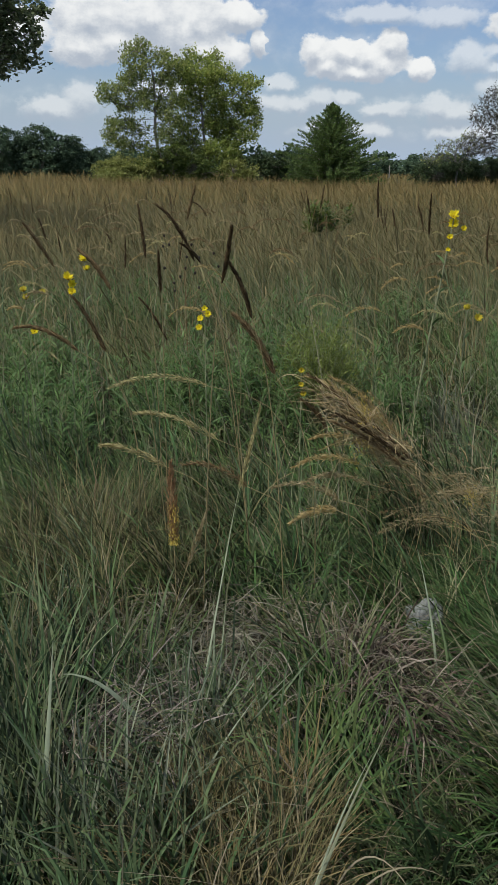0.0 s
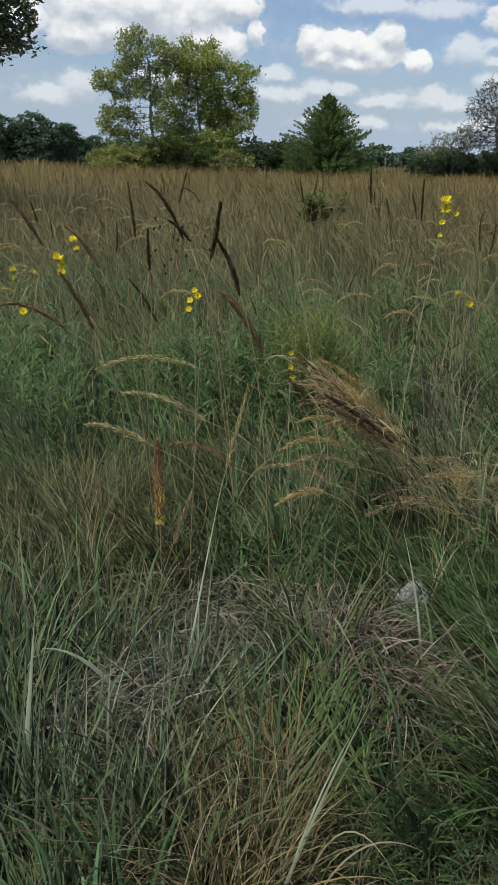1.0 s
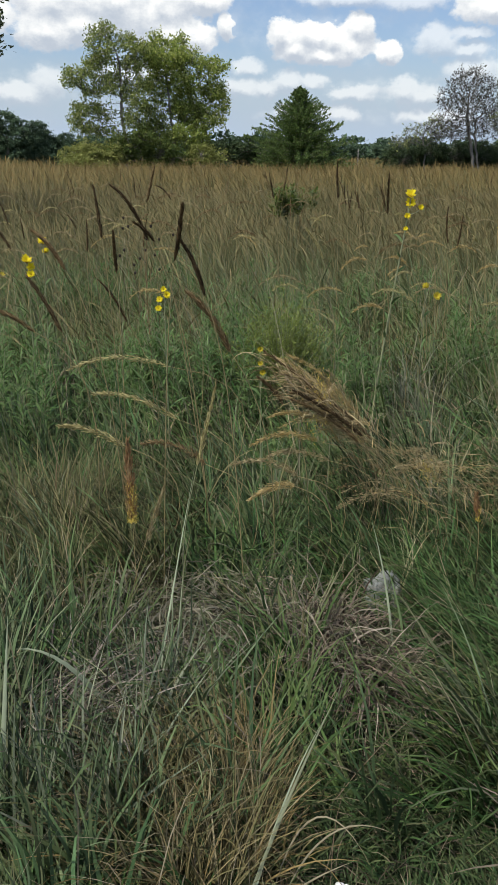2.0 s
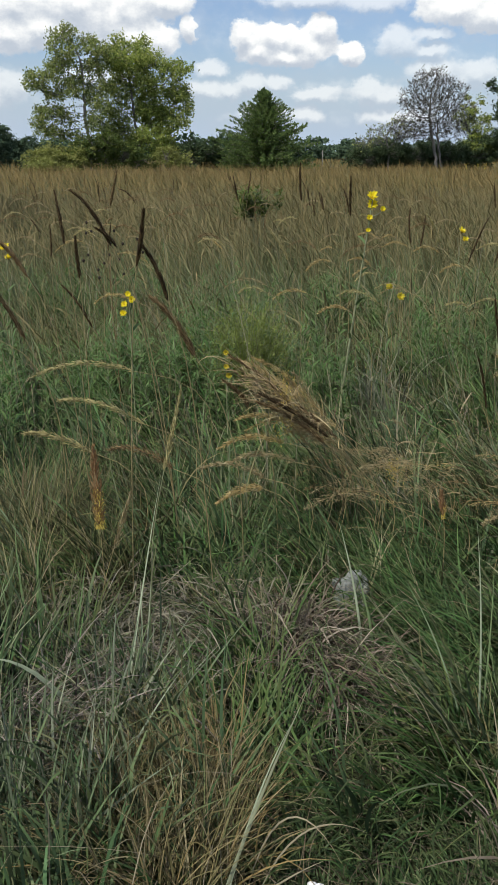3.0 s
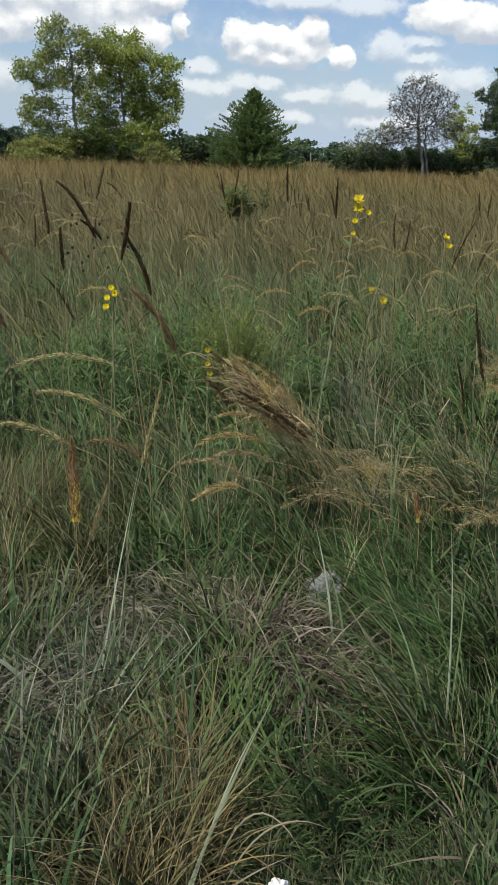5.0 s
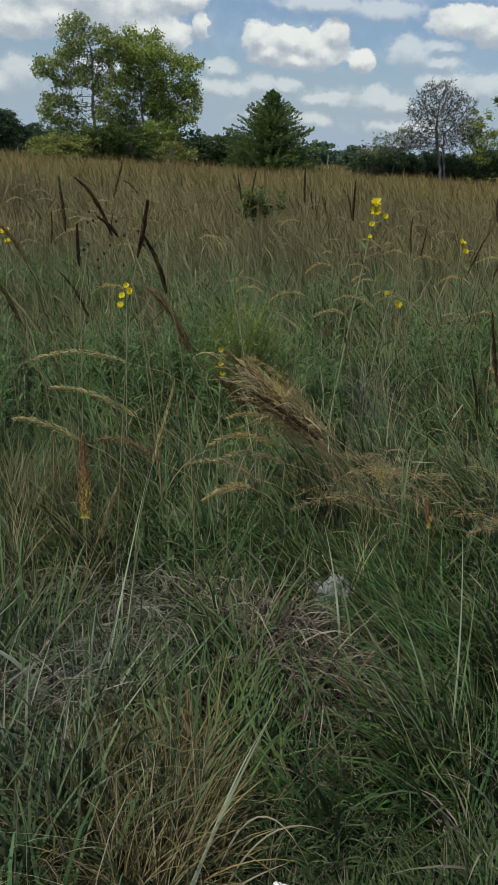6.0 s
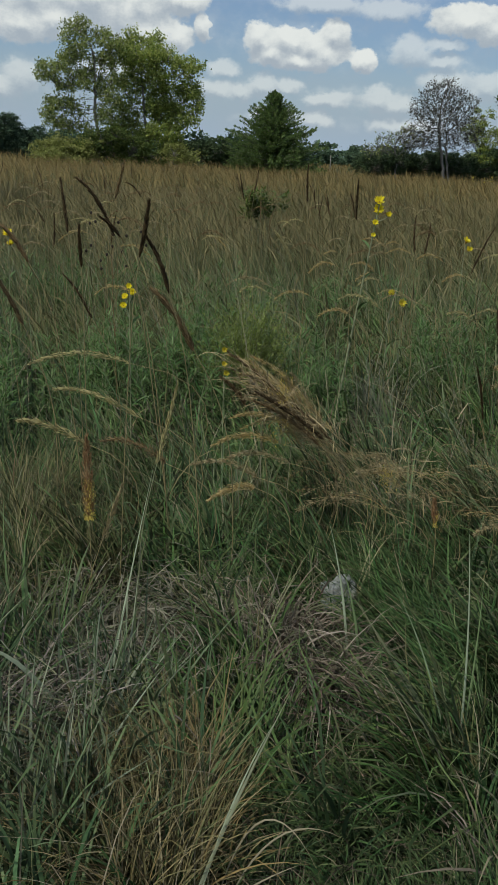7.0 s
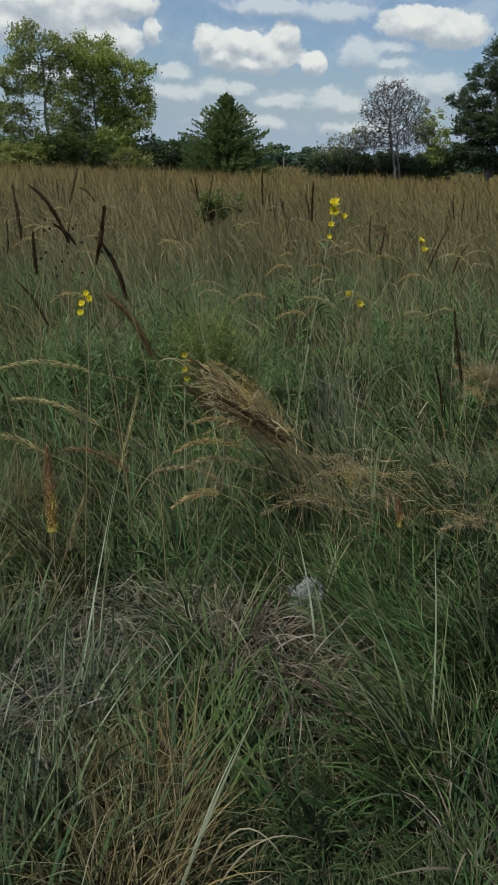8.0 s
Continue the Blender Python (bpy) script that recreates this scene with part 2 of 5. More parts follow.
M_HEAD_PALE = leafy("pale_spikelets", ((0.31, 0.275, 0.125), (0.42, 0.37, 0.175), (0.51, 0.455, 0.235)), 0.3, 0.65, 0.3, 0.2, 80.0)
M_HEAD_RUST = leafy("rust_spikelets", ((0.19, 0.095, 0.045), (0.30, 0.175, 0.085), (0.42, 0.30, 0.16)), 0.25, 0.65, 0.3, 0.2, 80.0)
M_ANTHER = leafy("yellow_anthers", ((0.40, 0.29, 0.07), (0.58, 0.45, 0.08), (0.66, 0.54, 0.16)), 0.2, 0.6, 0.2, 0.2, 80.0)
M_PETAL = leafy("yellow_petals", ((0.74, 0.60, 0.02), (0.83, 0.74, 0.04)), 0.3, 0.5, 0.12, 0.3, 60.0)
M_PETAL_DULL = leafy("fading_petals", ((0.42, 0.36, 0.03), (0.60, 0.50, 0.05)), 0.3, 0.5, 0.15, 0.3, 60.0)
M_DISC = solid("flower_disc", (0.12, 0.06, 0.01), (0.40, 0.24, 0.02), 300.0, 0.8, 0.6)
M_SEED = solid("black_seed_cups", (0.012, 0.010, 0.009), (0.05, 0.04, 0.03), 200.0, 0.8, 0.5)

# ---------------------------------------------------------------- mesh helpers
rng = np.random.default_rng(7)


def link_mesh(name, verts, quads, mat, parent=None, label="", tint=None, tris=None, smooth=True):
    """One mesh object from arrays of corners and faces."""
    me = bpy.data.meshes.new(name)
    verts = np.asarray(verts, np.float32).reshape(-1, 3)
    quads = np.asarray(quads if quads is not None else [], np.int32).reshape(-1, 4)
    tris = np.asarray(tris if tris is not None else [], np.int32).reshape(-1, 3)
    me.vertices.add(len(verts))
    me.vertices.foreach_set("co", verts.ravel())
    loops = np.concatenate([quads.ravel(), tris.ravel()])
    me.loops.add(len(loops))
    me.loops.foreach_set("vertex_index", loops)
    start = np.concatenate([np.arange(len(quads)) * 4, len(quads) * 4 + np.arange(len(tris)) * 3]).astype(np.int32)
    me.polygons.add(len(start))
    me.polygons.foreach_set("loop_start", start)
    me.polygons.foreach_set("use_smooth", np.full(len(start), smooth))
    me.update(calc_edges=True)
    if tint is not None:
        layer = me.color_attributes.new("tint", "FLOAT_COLOR", "POINT")
        layer.data.foreach_set("color", np.c_[tint, np.ones(len(tint))].astype(np.float32).ravel())
    me.materials.append(mat)
    ob = new(name, me)
    if parent is not None:
        ob.parent = parent
    if label:
        tagged(ob, label)
    return ob


def root(name, x, y, z, label, category, group=""):
    ob = new(name)
    ob.empty_display_size = 0.1
    ob.location = (x, y, z)
    return tagged(ob, label, category, group)


class Shape:
    """Collects corners and faces for one mesh."""

    def __init__(self):
        self.v, self.q, self.t, self.c, self.n = [], [], [], [], 0

    def add(self, verts, quads=None, tris=None, tint=None):
        verts = np.asarray(verts, float).reshape(-1, 3)
        self.v.append(verts)
        if quads is not None and len(quads):
            self.q.append(np.asarray(quads).reshape(-1, 4) + self.n)
        if tris is not None and len(tris):
            self.t.append(np.asarray(tris).reshape(-1, 3) + self.n)
        if tint is not None:
            self.c.append(tint)
        self.n += len(verts)

    def tube(self, pts, radii, sides=5):
        pts, radii = np.asarray(pts, float), np.asarray(radii, float)
        k = len(pts)
        tang = np.gradient(pts, axis=0)
        tang /= np.linalg.norm(tang, axis=1, keepdims=True) + 1e-9
        ref = np.array([0.31, 0.95, 0.02])
        u = np.cross(tang, ref)
        u /= np.linalg.norm(u, axis=1, keepdims=True) + 1e-9
        w = np.cross(tang, u)
        a = np.arange(sides) * 2 * np.pi / sides
        ring = pts[:, None] + radii[:, None, None] * (np.cos(a)[None, :, None] * u[:, None] + np.sin(a)[None, :, None] * w[:, None])
        i, j = np.meshgrid(np.arange(k - 1), np.arange(sides), indexing="ij")
        j2 = (j + 1) % sides
        quads = np.stack([i * sides + j, i * sides + j2, (i + 1) * sides + j2, (i + 1) * sides + j], -1)
        self.add(ring, quads)

    def leaves(self, centre, along, side, lift=0.0):
        """Rhombic leaves: centre, half-length and half-width vectors; lift folds the two halves up."""
        n = len(centre)
        if n == 0:
            return
        nor = np.cross(along, side)
        nor /= np.linalg.norm(nor, axis=1, keepdims=True) + 1e-9
        bend = nor * np.linalg.norm(side, axis=1, keepdims=True) * lift
        verts = np.stack([centre - along, centre + side + bend - along * 0.1, centre + along, centre - side + bend - along * 0.1], 1)
        quads = np.arange(n * 4).reshape(-1, 4)
        self.add(verts, quads)

    def strips(self, base, az, length, width, lean, curl, tint, segs=5, profile="blade", tip=None, wander=0.0, twist=None, power=1.4, tip_tint=None):
        """Grass blades as arched strips, all at once."""
        n = len(base)
        if n == 0:
            return
        s = np.linspace(0, 1, segs + 1)
        theta = lean[:, None] + curl[:, None] * s[None] ** power
        a = az[:, None] + rng.normal(0, wander, (n, 1)) * s[None] if wander else np.repeat(az[:, None], segs + 1, 1)
        d = np.stack([np.sin(theta) * np.sin(a), np.sin(theta) * np.cos(a), np.cos(theta)], -1)
        step = (length / segs)[:, None, None]
        pts = base[:, None] + np.concatenate([np.zeros((n, 1, 3)), np.cumsum((d[:, :-1] + d[:, 1:]) / 2 * step, axis=1)], 1)
        low = base[:, 2][:, None] + 0.006
        pts[:, 1:, 2] = np.maximum(pts[:, 1:, 2], low)
        side = np.stack([np.cos(a), -np.sin(a), np.zeros_like(a)], -1)
        up = np.cross(d, side)
        if twist is None:
            twist = rng.uniform(-0.8, 0.8, n)
        side = side * np.cos(twist)[:, None, None] + up * np.sin(twist)[:, None, None]
        if profile == "blade":
            w = np.clip(1.15 * (1 - s ** 2.2), 0.06, 1.0) * np.clip(0.45 + 2.2 * s, 0, 1)
        elif profile == "stem":
            w = 1 - 0.6 * s
        else:
            w = np.where(s > 0.7, 2.2 * np.sin(np.clip((s - 0.62) / 0.38, 0, 1) * np.pi) + 0.5, 0.8)
        half = side * (width[:, None] * 0.5 * w[None])[:, :, None]
        verts = np.stack([pts - half, pts + half], 2)
        k = segs + 1
        first = (np.arange(n) * k * 2)[:, None] + (np.arange(segs) * 2)[None]
        quads = np.stack([first, first + 1, first + 3, first + 2], -1)
        col = np.repeat(tint[:, None], k, 1)
        if tip is not None:
            m = (tip[:, None] * s[None] ** (2 if tip_tint is None else 0.8))[..., None]
            end = np.array([0.30, 0.23, 0.12]) if tip_tint is None else tip_tint[:, None]
            col = col * (1 - m) + end * m
        self.add(verts, quads, tint=np.repeat(col[:, :, None], 2, 2).reshape(-1, 3))

    def build(self, name, mat, parent=None, label="", smooth=True):
        cat = lambda parts, k: np.concatenate(parts) if parts else np.zeros((0, k), int)
        return link_mesh(name, np.concatenate(self.v), cat(self.q, 4), mat, parent, label,
                         np.concatenate(self.c) if self.c else None, cat(self.t, 3), smooth)


def unit(v):
    return v / (np.linalg.norm(v, axis=-1, keepdims=True) + 1e-9)


def smooth_noise(x, y, scale, seed):
    """A cheap rolling field between about -1 and 1."""
    r = np.random.default_rng(seed)
    out = np.zeros_like(x, dtype=float)
    for k in range(6):
        a, f, p = r.uniform(0, 2 * np.pi), r.uniform(0.6, 1.6) / scale, r.uniform(0, 6.28)
        out += np.sin((x * np.cos(a) + y * np.sin(a)) * f * 6.28 + p)
    return out / 3.0


def ground_height(x, y):
    r = np.hypot(x, y)
    return 0.035 * smooth_noise(x, y, 1.7, 3) * np.exp(-r / 40) + 0.05 * smooth_noise(x, y, 9.0, 4) * np.clip(r / 8, 0, 1) * np.exp(-r / 120)


# ---------------------------------------------------------------- ground
rings = np.concatenate([[0.0], np.geomspace(0.4, 4200, 90)])
spokes = np.linspace(0, 2 * np.pi, 145)[:-1]
gr, ga = np.meshgrid(rings, spokes, indexing="ij")
gx, gy = gr * np.sin(ga), gr * np.cos(ga)
gi, gj = np.meshgrid(np.arange(len(rings) - 1), np.arange(144), indexing="ij")
gj2 = (gj + 1) % 144
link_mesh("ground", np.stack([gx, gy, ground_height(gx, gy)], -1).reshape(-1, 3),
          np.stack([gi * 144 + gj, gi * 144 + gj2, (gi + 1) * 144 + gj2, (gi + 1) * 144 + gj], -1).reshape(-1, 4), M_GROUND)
tagged(bpy.data.objects["ground"], "matted dry thatch and dark soil of a prairie meadow, tone lowered for gap shade", "ground", kind="structure")

# ---------------------------------------------------------------- meadow grass
# kind: length, width (m), lean, curl (degrees), blades in a tuft, tuft radius, colours
KINDS = {}
KINDS["green"] = ((0.18, 0.44), (0.0036, 0.0066), (10, 50), (30, 110), 16, 0.05, ((0.056, 0.120, 0.036), (0.076, 0.142, 0.046), (0.086, 0.138, 0.047)))
KINDS["thatch"] = ((0.10, 0.26), (0.0020, 0.0042), (25, 80), (30, 150), 19, 0.07, ((0.24, 0.21, 0.16), (0.165, 0.142, 0.108), (0.29, 0.26, 0.20)))
KINDS["olive"] = ((0.26, 0.52), (0.0024, 0.0046), (5, 34), (15, 80), 18, 0.05, ((0.115, 0.122, 0.052), (0.165, 0.15, 0.078), (0.082, 0.11, 0.042)))
KINDS["golden"] = ((0.20, 0.42), (0.0022, 0.0042), (8, 50), (15, 90), 28, 0.05, ((0.225, 0.180, 0.086), (0.170, 0.148, 0.066), (0.110, 0.125, 0.048)))
KINDS["broad"] = ((0.26, 0.48), (0.0056, 0.0100), (12, 45), (20, 80), 9, 0.05, ((0.066, 0.124, 0.052), (0.088, 0.150, 0.068), (0.118, 0.178, 0.085)))
KINDS["mauve"] = ((0.20, 0.38), (0.0034, 0.0060), (15, 55), (40, 120), 20, 0.05, ((0.20, 0.185, 0.16), (0.27, 0.25, 0.22), (0.14, 0.125, 0.105)))
KINDS["brown"] = ((0.16, 0.34), (0.0026, 0.0050), (8, 55), (40, 150), 24, 0.06, ((0.21, 0.175, 0.13), (0.28, 0.245, 0.195), (0.12, 0.092, 0.066)))
KINDS["swept"] = ((0.28, 0.54), (0.0030, 0.0056), (30, 60), (10, 60), 20, 0.05, ((0.038, 0.092, 0.028), (0.052, 0.112, 0.037), (0.078, 0.138, 0.047)))
KINDS["long"] = ((0.34, 0.62), (0.0040, 0.0076), (8, 34), (5, 50), 16, 0.05, ((0.054, 0.098, 0.044), (0.076, 0.128, 0.060), (0.125, 0.172, 0.095)))
KINDS["silver"] = ((0.24, 0.50), (0.0024, 0.0044), (8, 46), (15, 80), 20, 0.05, ((0.175, 0.20, 0.122), (0.118, 0.160, 0.080), (0.225, 0.228, 0.145)))
KINDS["fresh"] = ((0.07, 0.17), (0.0026, 0.0046), (10, 65), (20, 110), 30, 0.06, ((0.042, 0.088, 0.030), (0.060, 0.112, 0.044), (0.090, 0.140, 0.062)))
ORDER = list(KINDS)
# patches: kind, x, y, half width, half depth, weight
PATCHES = [("golden", 0.03, 1.56, 0.17, 0.22, 9.0), ("long", -0.54, 1.50, 0.09, 0.26, 10.0), ("silver", -0.20, 1.86, 0.16, 0.20, 6.0), ("fresh", 0.34, 1.48, 0.16, 0.17, 16.0), ("broad", -0.20, 1.85, 0.15, 0.12, 5.0), ("golden", -0.47, 1.40, 0.05, 0.12, 5.0),
           ("mauve", -0.41, 1.87, 0.11, 0.13, 16.0), ("brown", 0.33, 2.46, 0.10, 0.14, 24.0), ("broad", -0.36, 1.62, 0.12, 0.20, 9.0), ("mauve", -0.05, 2.02, 0.10, 0.14, 5.0), ("brown", 0.74, 2.3, 0.05, 0.10, 8.0),
           ("fresh", 0.60, 1.50, 0.30, 0.32, 26.0), ("fresh", 0.40, 1.25, 0.35, 0.22, 20.0), ("fresh", 0.10, 1.80, 0.14, 0.16, 2.5), ("thatch", -0.18, 2.30, 0.36, 0.20, 16.0),
           ("thatch", 0.10, 2.55, 0.34, 0.20, 8.0), ("swept", 0.72, 2.45, 0.34, 0.40, 14.0), ("olive", -0.58, 2.80, 0.26, 0.34, 9.0),
           ("broad", -0.02, 2.85, 0.22, 0.16, 7.0)]
PATCHES_FAR = [("thatch", 0.95, 3.25, 0.35, 0.30, 5.0), ("brown", 0.90, 4.3, 0.30, 0.35, 3.0), ("brown", -0.55, 5.6, 1.3, 0.7, 3.0), ("olive", -0.3, 6.4, 1.8, 0.9, 4.0), ("golden", 0.9, 6.2, 1.2, 0.8, 1.5), ("green", -0.70, 4.7, 0.9, 0.9, 2.5),
               ("swept", 1.00, 1.95, 0.30, 0.35, 6.0), ("green", 0.30, 3.6, 0.5, 0.5, 2.0), ("golden", 1.5, 4.0, 0.25, 0.3, 1.2)]
BASE_MIX = {"green": 1.9, "thatch": 0.45, "olive": 0.5, "golden": 0.1, "broad": 0.4, "mauve": 0.12, "brown": 0.15, "swept": 0.9, "long": 0.4, "silver": 0.45, "fresh": 0.9}
WIND = -1.25            # most blades lean this way (azimuth)


def wedge(n, r0, r1, a0, a1):
    r = np.sqrt(rng.uniform(r0 * r0, r1 * r1, n))
    a = np.radians(rng.uniform(a0, a1, n))
    return r * np.sin(a), r * np.cos(a)


def sward(x, y):
    """How tall the grass stands: short along the worn edge under the camera, most of all to the east."""
    rise = np.clip((np.hypot(x, y) - 1.30) / 0.5, 0, 1)
    low = np.where(x > 0.05, 0.30, 0.55)
    return low + (1 - low) * rise * rise * (3 - 2 * rise)


def sow(shapes, x, y, segs, scale=1.0, thin=1.0, few=1.0, tall=1.0, tone=1.0):
    """Tufts at x, y, their kind drawn by the patches, gathered into one shape for each kind of grass."""
    weights = np.stack([np.full(len(x), BASE_MIX[k]) * np.exp(1.5 * smooth_noise(x, y, 0.55, 20 + i)) for i, k in enumerate(ORDER)], 1)
    for kind, px, py, rx, ry, w in PATCHES + PATCHES_FAR:
        weights[:, ORDER.index(kind)] += w * np.exp(-(((x - px) / rx) ** 2 + ((y - py) / ry) ** 2))
    weights = np.clip(weights, 0.01, None)
    weights = weights ** 1.7
    cum = np.cumsum(weights / weights.sum(1, keepdims=True), 1)
    pick = (rng.uniform(0, 1, len(x))[:, None] > cum).sum(1)
    for i, kind in enumerate(ORDER):
        sel = np.where(pick == i)[0]
        if not len(sel):
            continue
        (l0, l1), (w0, w1), (a0, a1), (c0, c1), count, radius, colours = KINDS[kind]
        count = max(3, int(count * few))
        m = len(sel) * count
        rep = np.repeat(sel, count)
        sweep = WIND + 1.1 * smooth_noise(x[sel], y[sel], 0.9, 90)
        t_az = np.repeat(rng.normal(sweep, 0.6), count)
        t_size = np.repeat(rng.uniform(0.6, 1.28, len(sel)), count)
        pal = np.array(colours)
        t_col = np.repeat(pal[rng.integers(0, len(pal), len(sel))] * rng.uniform(0.62, 1.36, (len(sel), 1)), count, 0)
        ang, rad = rng.uniform(0, 6.28, m), radius * np.sqrt(rng.uniform(0, 1, m)) * scale
        bx, by = x[rep] + rad * np.sin(ang), y[rep] + rad * np.cos(ang)
        base = np.stack([bx, by, ground_height(bx, by) - 0.01], 1)
        spread = 1.6 if kind in ("thatch", "brown") else 0.4 if kind == "swept" else 0.62
        az = t_az + rng.normal(0, spread, m)
        length = rng.uniform(l0, l1, m) * t_size * tall * sward(bx, by)
        width = rng.uniform(w0, w1, m) * thin
        lean, curl = np.radians(rng.uniform(a0, a1, m)), np.radians(rng.uniform(c0, c1, m))
        col = t_col * rng.uniform(0.58, 1.34, (m, 1)) * rng.normal(1, 0.05, (m, 3))
        dry = rng.uniform(0, 1, m) < 0.06
        width[dry] *= 0.6
        col[dry] = np.array([0.27, 0.24, 0.17]) * rng.uniform(0.6, 1.25, (dry.sum(), 1))
        key = "dry" if kind in ("thatch", "brown", "mauve", "golden") else "green"
        col = np.clip(col * tone, 0.008, 0.7)
        folded = rng.uniform(0, 1, m) < 0.15          # blades that stand, then hang over
        for part_of, power in ((~folded, 1.4), (folded, 4.0)):
            bow = curl[part_of] if power < 2 else np.radians(rng.uniform(80, 165, part_of.sum()))
            shapes[key].strips(base[part_of], az[part_of], length[part_of], width[part_of], lean[part_of] * (1 if power < 2 else 0.7), bow, col[part_of], segs, "blade",
                               tip=rng.uniform(0, 0.55, part_of.sum()) ** 2, wander=0.6, power=power)


near = {"green": Shape(), "dry": Shape()}
x, y = wedge(8200, 1.05, 3.9, -22, 27)
hummock = smooth_noise(x, y, 0.30, 95) + 0.5 * smooth_noise(x, y, 0.13, 96)
thick = rng.uniform(0, 1, len(x)) < 0.5 + 0.5 * hummock
x, y = x[thick], y[thick]
bare = 1.25 * np.exp(-((x - 0.51) / 0.13) ** 2 - ((y - 2.40) / 0.26) ** 2)
stone_spot = ((x - 0.53) / 0.20) ** 2 + ((y - 2.37) / 0.25) ** 2
bare = np.maximum(bare, 0.98 * (stone_spot < 1))
clump_spot = ((x - 0.365) / 0.14) ** 2 + ((y - 2.10) / 0.34) ** 2
bare = np.maximum(bare, 0.93 * (clump_spot < 1))
fan_spot = ((x + 0.28) / 0.17) ** 2 + ((y - 1.66) / 0.26) ** 2
bare = np.maximum(bare, 0.3 * (fan_spot < 1))
keep = rng.uniform(0, 1, len(x)) > bare
# near tufts take a darker tone, foreground shade put into their colour
sow(near, x[keep], y[keep], 5, 1.0, 1.42, 1.0, 0.9, np.array([0.765, 0.775, 0.735]))
# a low mat of short dead leaves between tufts, colours darkened as gap shade
x, y = wedge(8000, 1.0, 3.9, -25, 32)
m = len(x)
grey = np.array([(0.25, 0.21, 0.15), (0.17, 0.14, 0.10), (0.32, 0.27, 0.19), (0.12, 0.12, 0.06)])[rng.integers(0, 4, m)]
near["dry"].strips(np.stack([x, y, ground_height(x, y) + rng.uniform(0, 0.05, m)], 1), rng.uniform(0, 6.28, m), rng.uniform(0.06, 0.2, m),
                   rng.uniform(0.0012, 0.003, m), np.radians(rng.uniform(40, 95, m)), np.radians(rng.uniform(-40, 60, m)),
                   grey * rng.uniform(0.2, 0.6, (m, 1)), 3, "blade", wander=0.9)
# a tangled bunch of dead grass hanging over itself
r = np.random.default_rng(58)
m = 1250
ang, rad = r.uniform(0, 6.28, m), np.sqrt(r.uniform(0, 1, m))
bx, by = 0.385 + 0.125 * rad * np.sin(ang) + 0.03 * r.normal(0, 1, m), 2.26 + 0.26 * rad * np.cos(ang)
bx -= 0.24 * (by - 2.26)
bunch = Shape()
dead = np.array([(0.22, 0.182, 0.142), (0.29, 0.25, 0.205), (0.11, 0.08, 0.062), (0.19, 0.152, 0.116), (0.12, 0.125, 0.075)])[r.integers(0, 5, m)]
bunch.strips(np.stack([bx, by, ground_height(bx, by) + r.uniform(-0.01, 0.06, m)], 1), r.normal(3.0, 0.95, m), r.uniform(0.16, 0.36, m), r.uniform(0.0036, 0.0066, m),
             np.radians(r.uniform(2, 40, m)), np.radians(r.uniform(60, 170, m)), dead * r.uniform(0.5, 1.1, (m, 1)), 7, "blade", wander=0.6, power=1.8)
tagged(bunch.build("dead_grass_bunch", M_BLADE), "tangled bunch of grey-brown dead grass beside a stone", "grass", kind="stuff")
# tangled arching straw over the tufts
x, y = wedge(1400, 1.0, 4.6, -25, 32)
open_side = (x < 0.22) | (y > 2.6)
x, y = x[open_side], y[open_side]
m = len(x)
straw = np.array([(0.30, 0.26, 0.18), (0.36, 0.31, 0.22), (0.16, 0.17, 0.08), (0.24, 0.19, 0.12)])[rng.integers(0, 4, m)]
near["dry"].strips(np.stack([x, y, ground_height(x, y) + rng.uniform(0, 0.12, m)], 1), rng.normal(WIND, 1.6, m), rng.uniform(0.2, 0.5, m),
                   rng.uniform(0.0012, 0.0026, m), np.radians(rng.uniform(15, 60, m)), np.radians(rng.uniform(30, 110, m)),
                   straw * rng.uniform(0.5, 0.95, (m, 1)), 6, "blade", wander=0.6)
# the golden tuft
m = 1500
ang, rad = rng.uniform(0, 6.28, m), np.sqrt(rng.uniform(0, 1, m))
x, y = -0.11 + 0.23 * rad * np.sin(ang), 1.58 + 0.21 * rad * np.cos(ang)
near["dry"].strips(np.stack([x, y, ground_height(x, y)], 1), np.where(x < -0.02, -1.2, 0.4) + rng.normal(0, 0.8, m), rng.uniform(0.15, 0.33, m), rng.uniform(0.0022, 0.0042, m),
                   np.radians(rng.uniform(10, 60, m)), np.radians(rng.uniform(15, 80, m)),
                   np.array([(0.25, 0.205, 0.115), (0.18, 0.158, 0.08), (0.21, 0.155, 0.066), (0.11, 0.13, 0.055)])[rng.integers(0, 4, m)] * rng.uniform(0.6, 1.2, (m, 1)), 6, "blade", wander=0.5)
# pale straight blades that fan out from a few tufts
m = 270
heart = np.array([(-0.21, 1.84), (-0.33, 1.62), (-0.40, 1.50), (-0.27, 1.48), (-0.12, 1.98)])[rng.choice(5, m, p=[0.26, 0.24, 0.22, 0.16, 0.12])]
x, y = heart[:, 0] + rng.normal(0, 0.035, m), heart[:, 1] + rng.normal(0, 0.04, m)
near["green"].strips(np.stack([x, y, ground_height(x, y)], 1), rng.normal(0.0, 1.1, m), rng.uniform(0.22, 0.46, m), rng.uniform(0.0048, 0.0092, m),
                     np.radians(rng.uniform(4, 38, m)), np.radians(rng.uniform(2, 40, m)),
                     np.array([(0.17, 0.205, 0.135), (0.12, 0.165, 0.09), (0.21, 0.235, 0.165), (0.08, 0.125, 0.065)])[rng.integers(0, 4, m)] * rng.uniform(0.5, 1.1, (m, 1)), 7, "blade", wander=0.25)
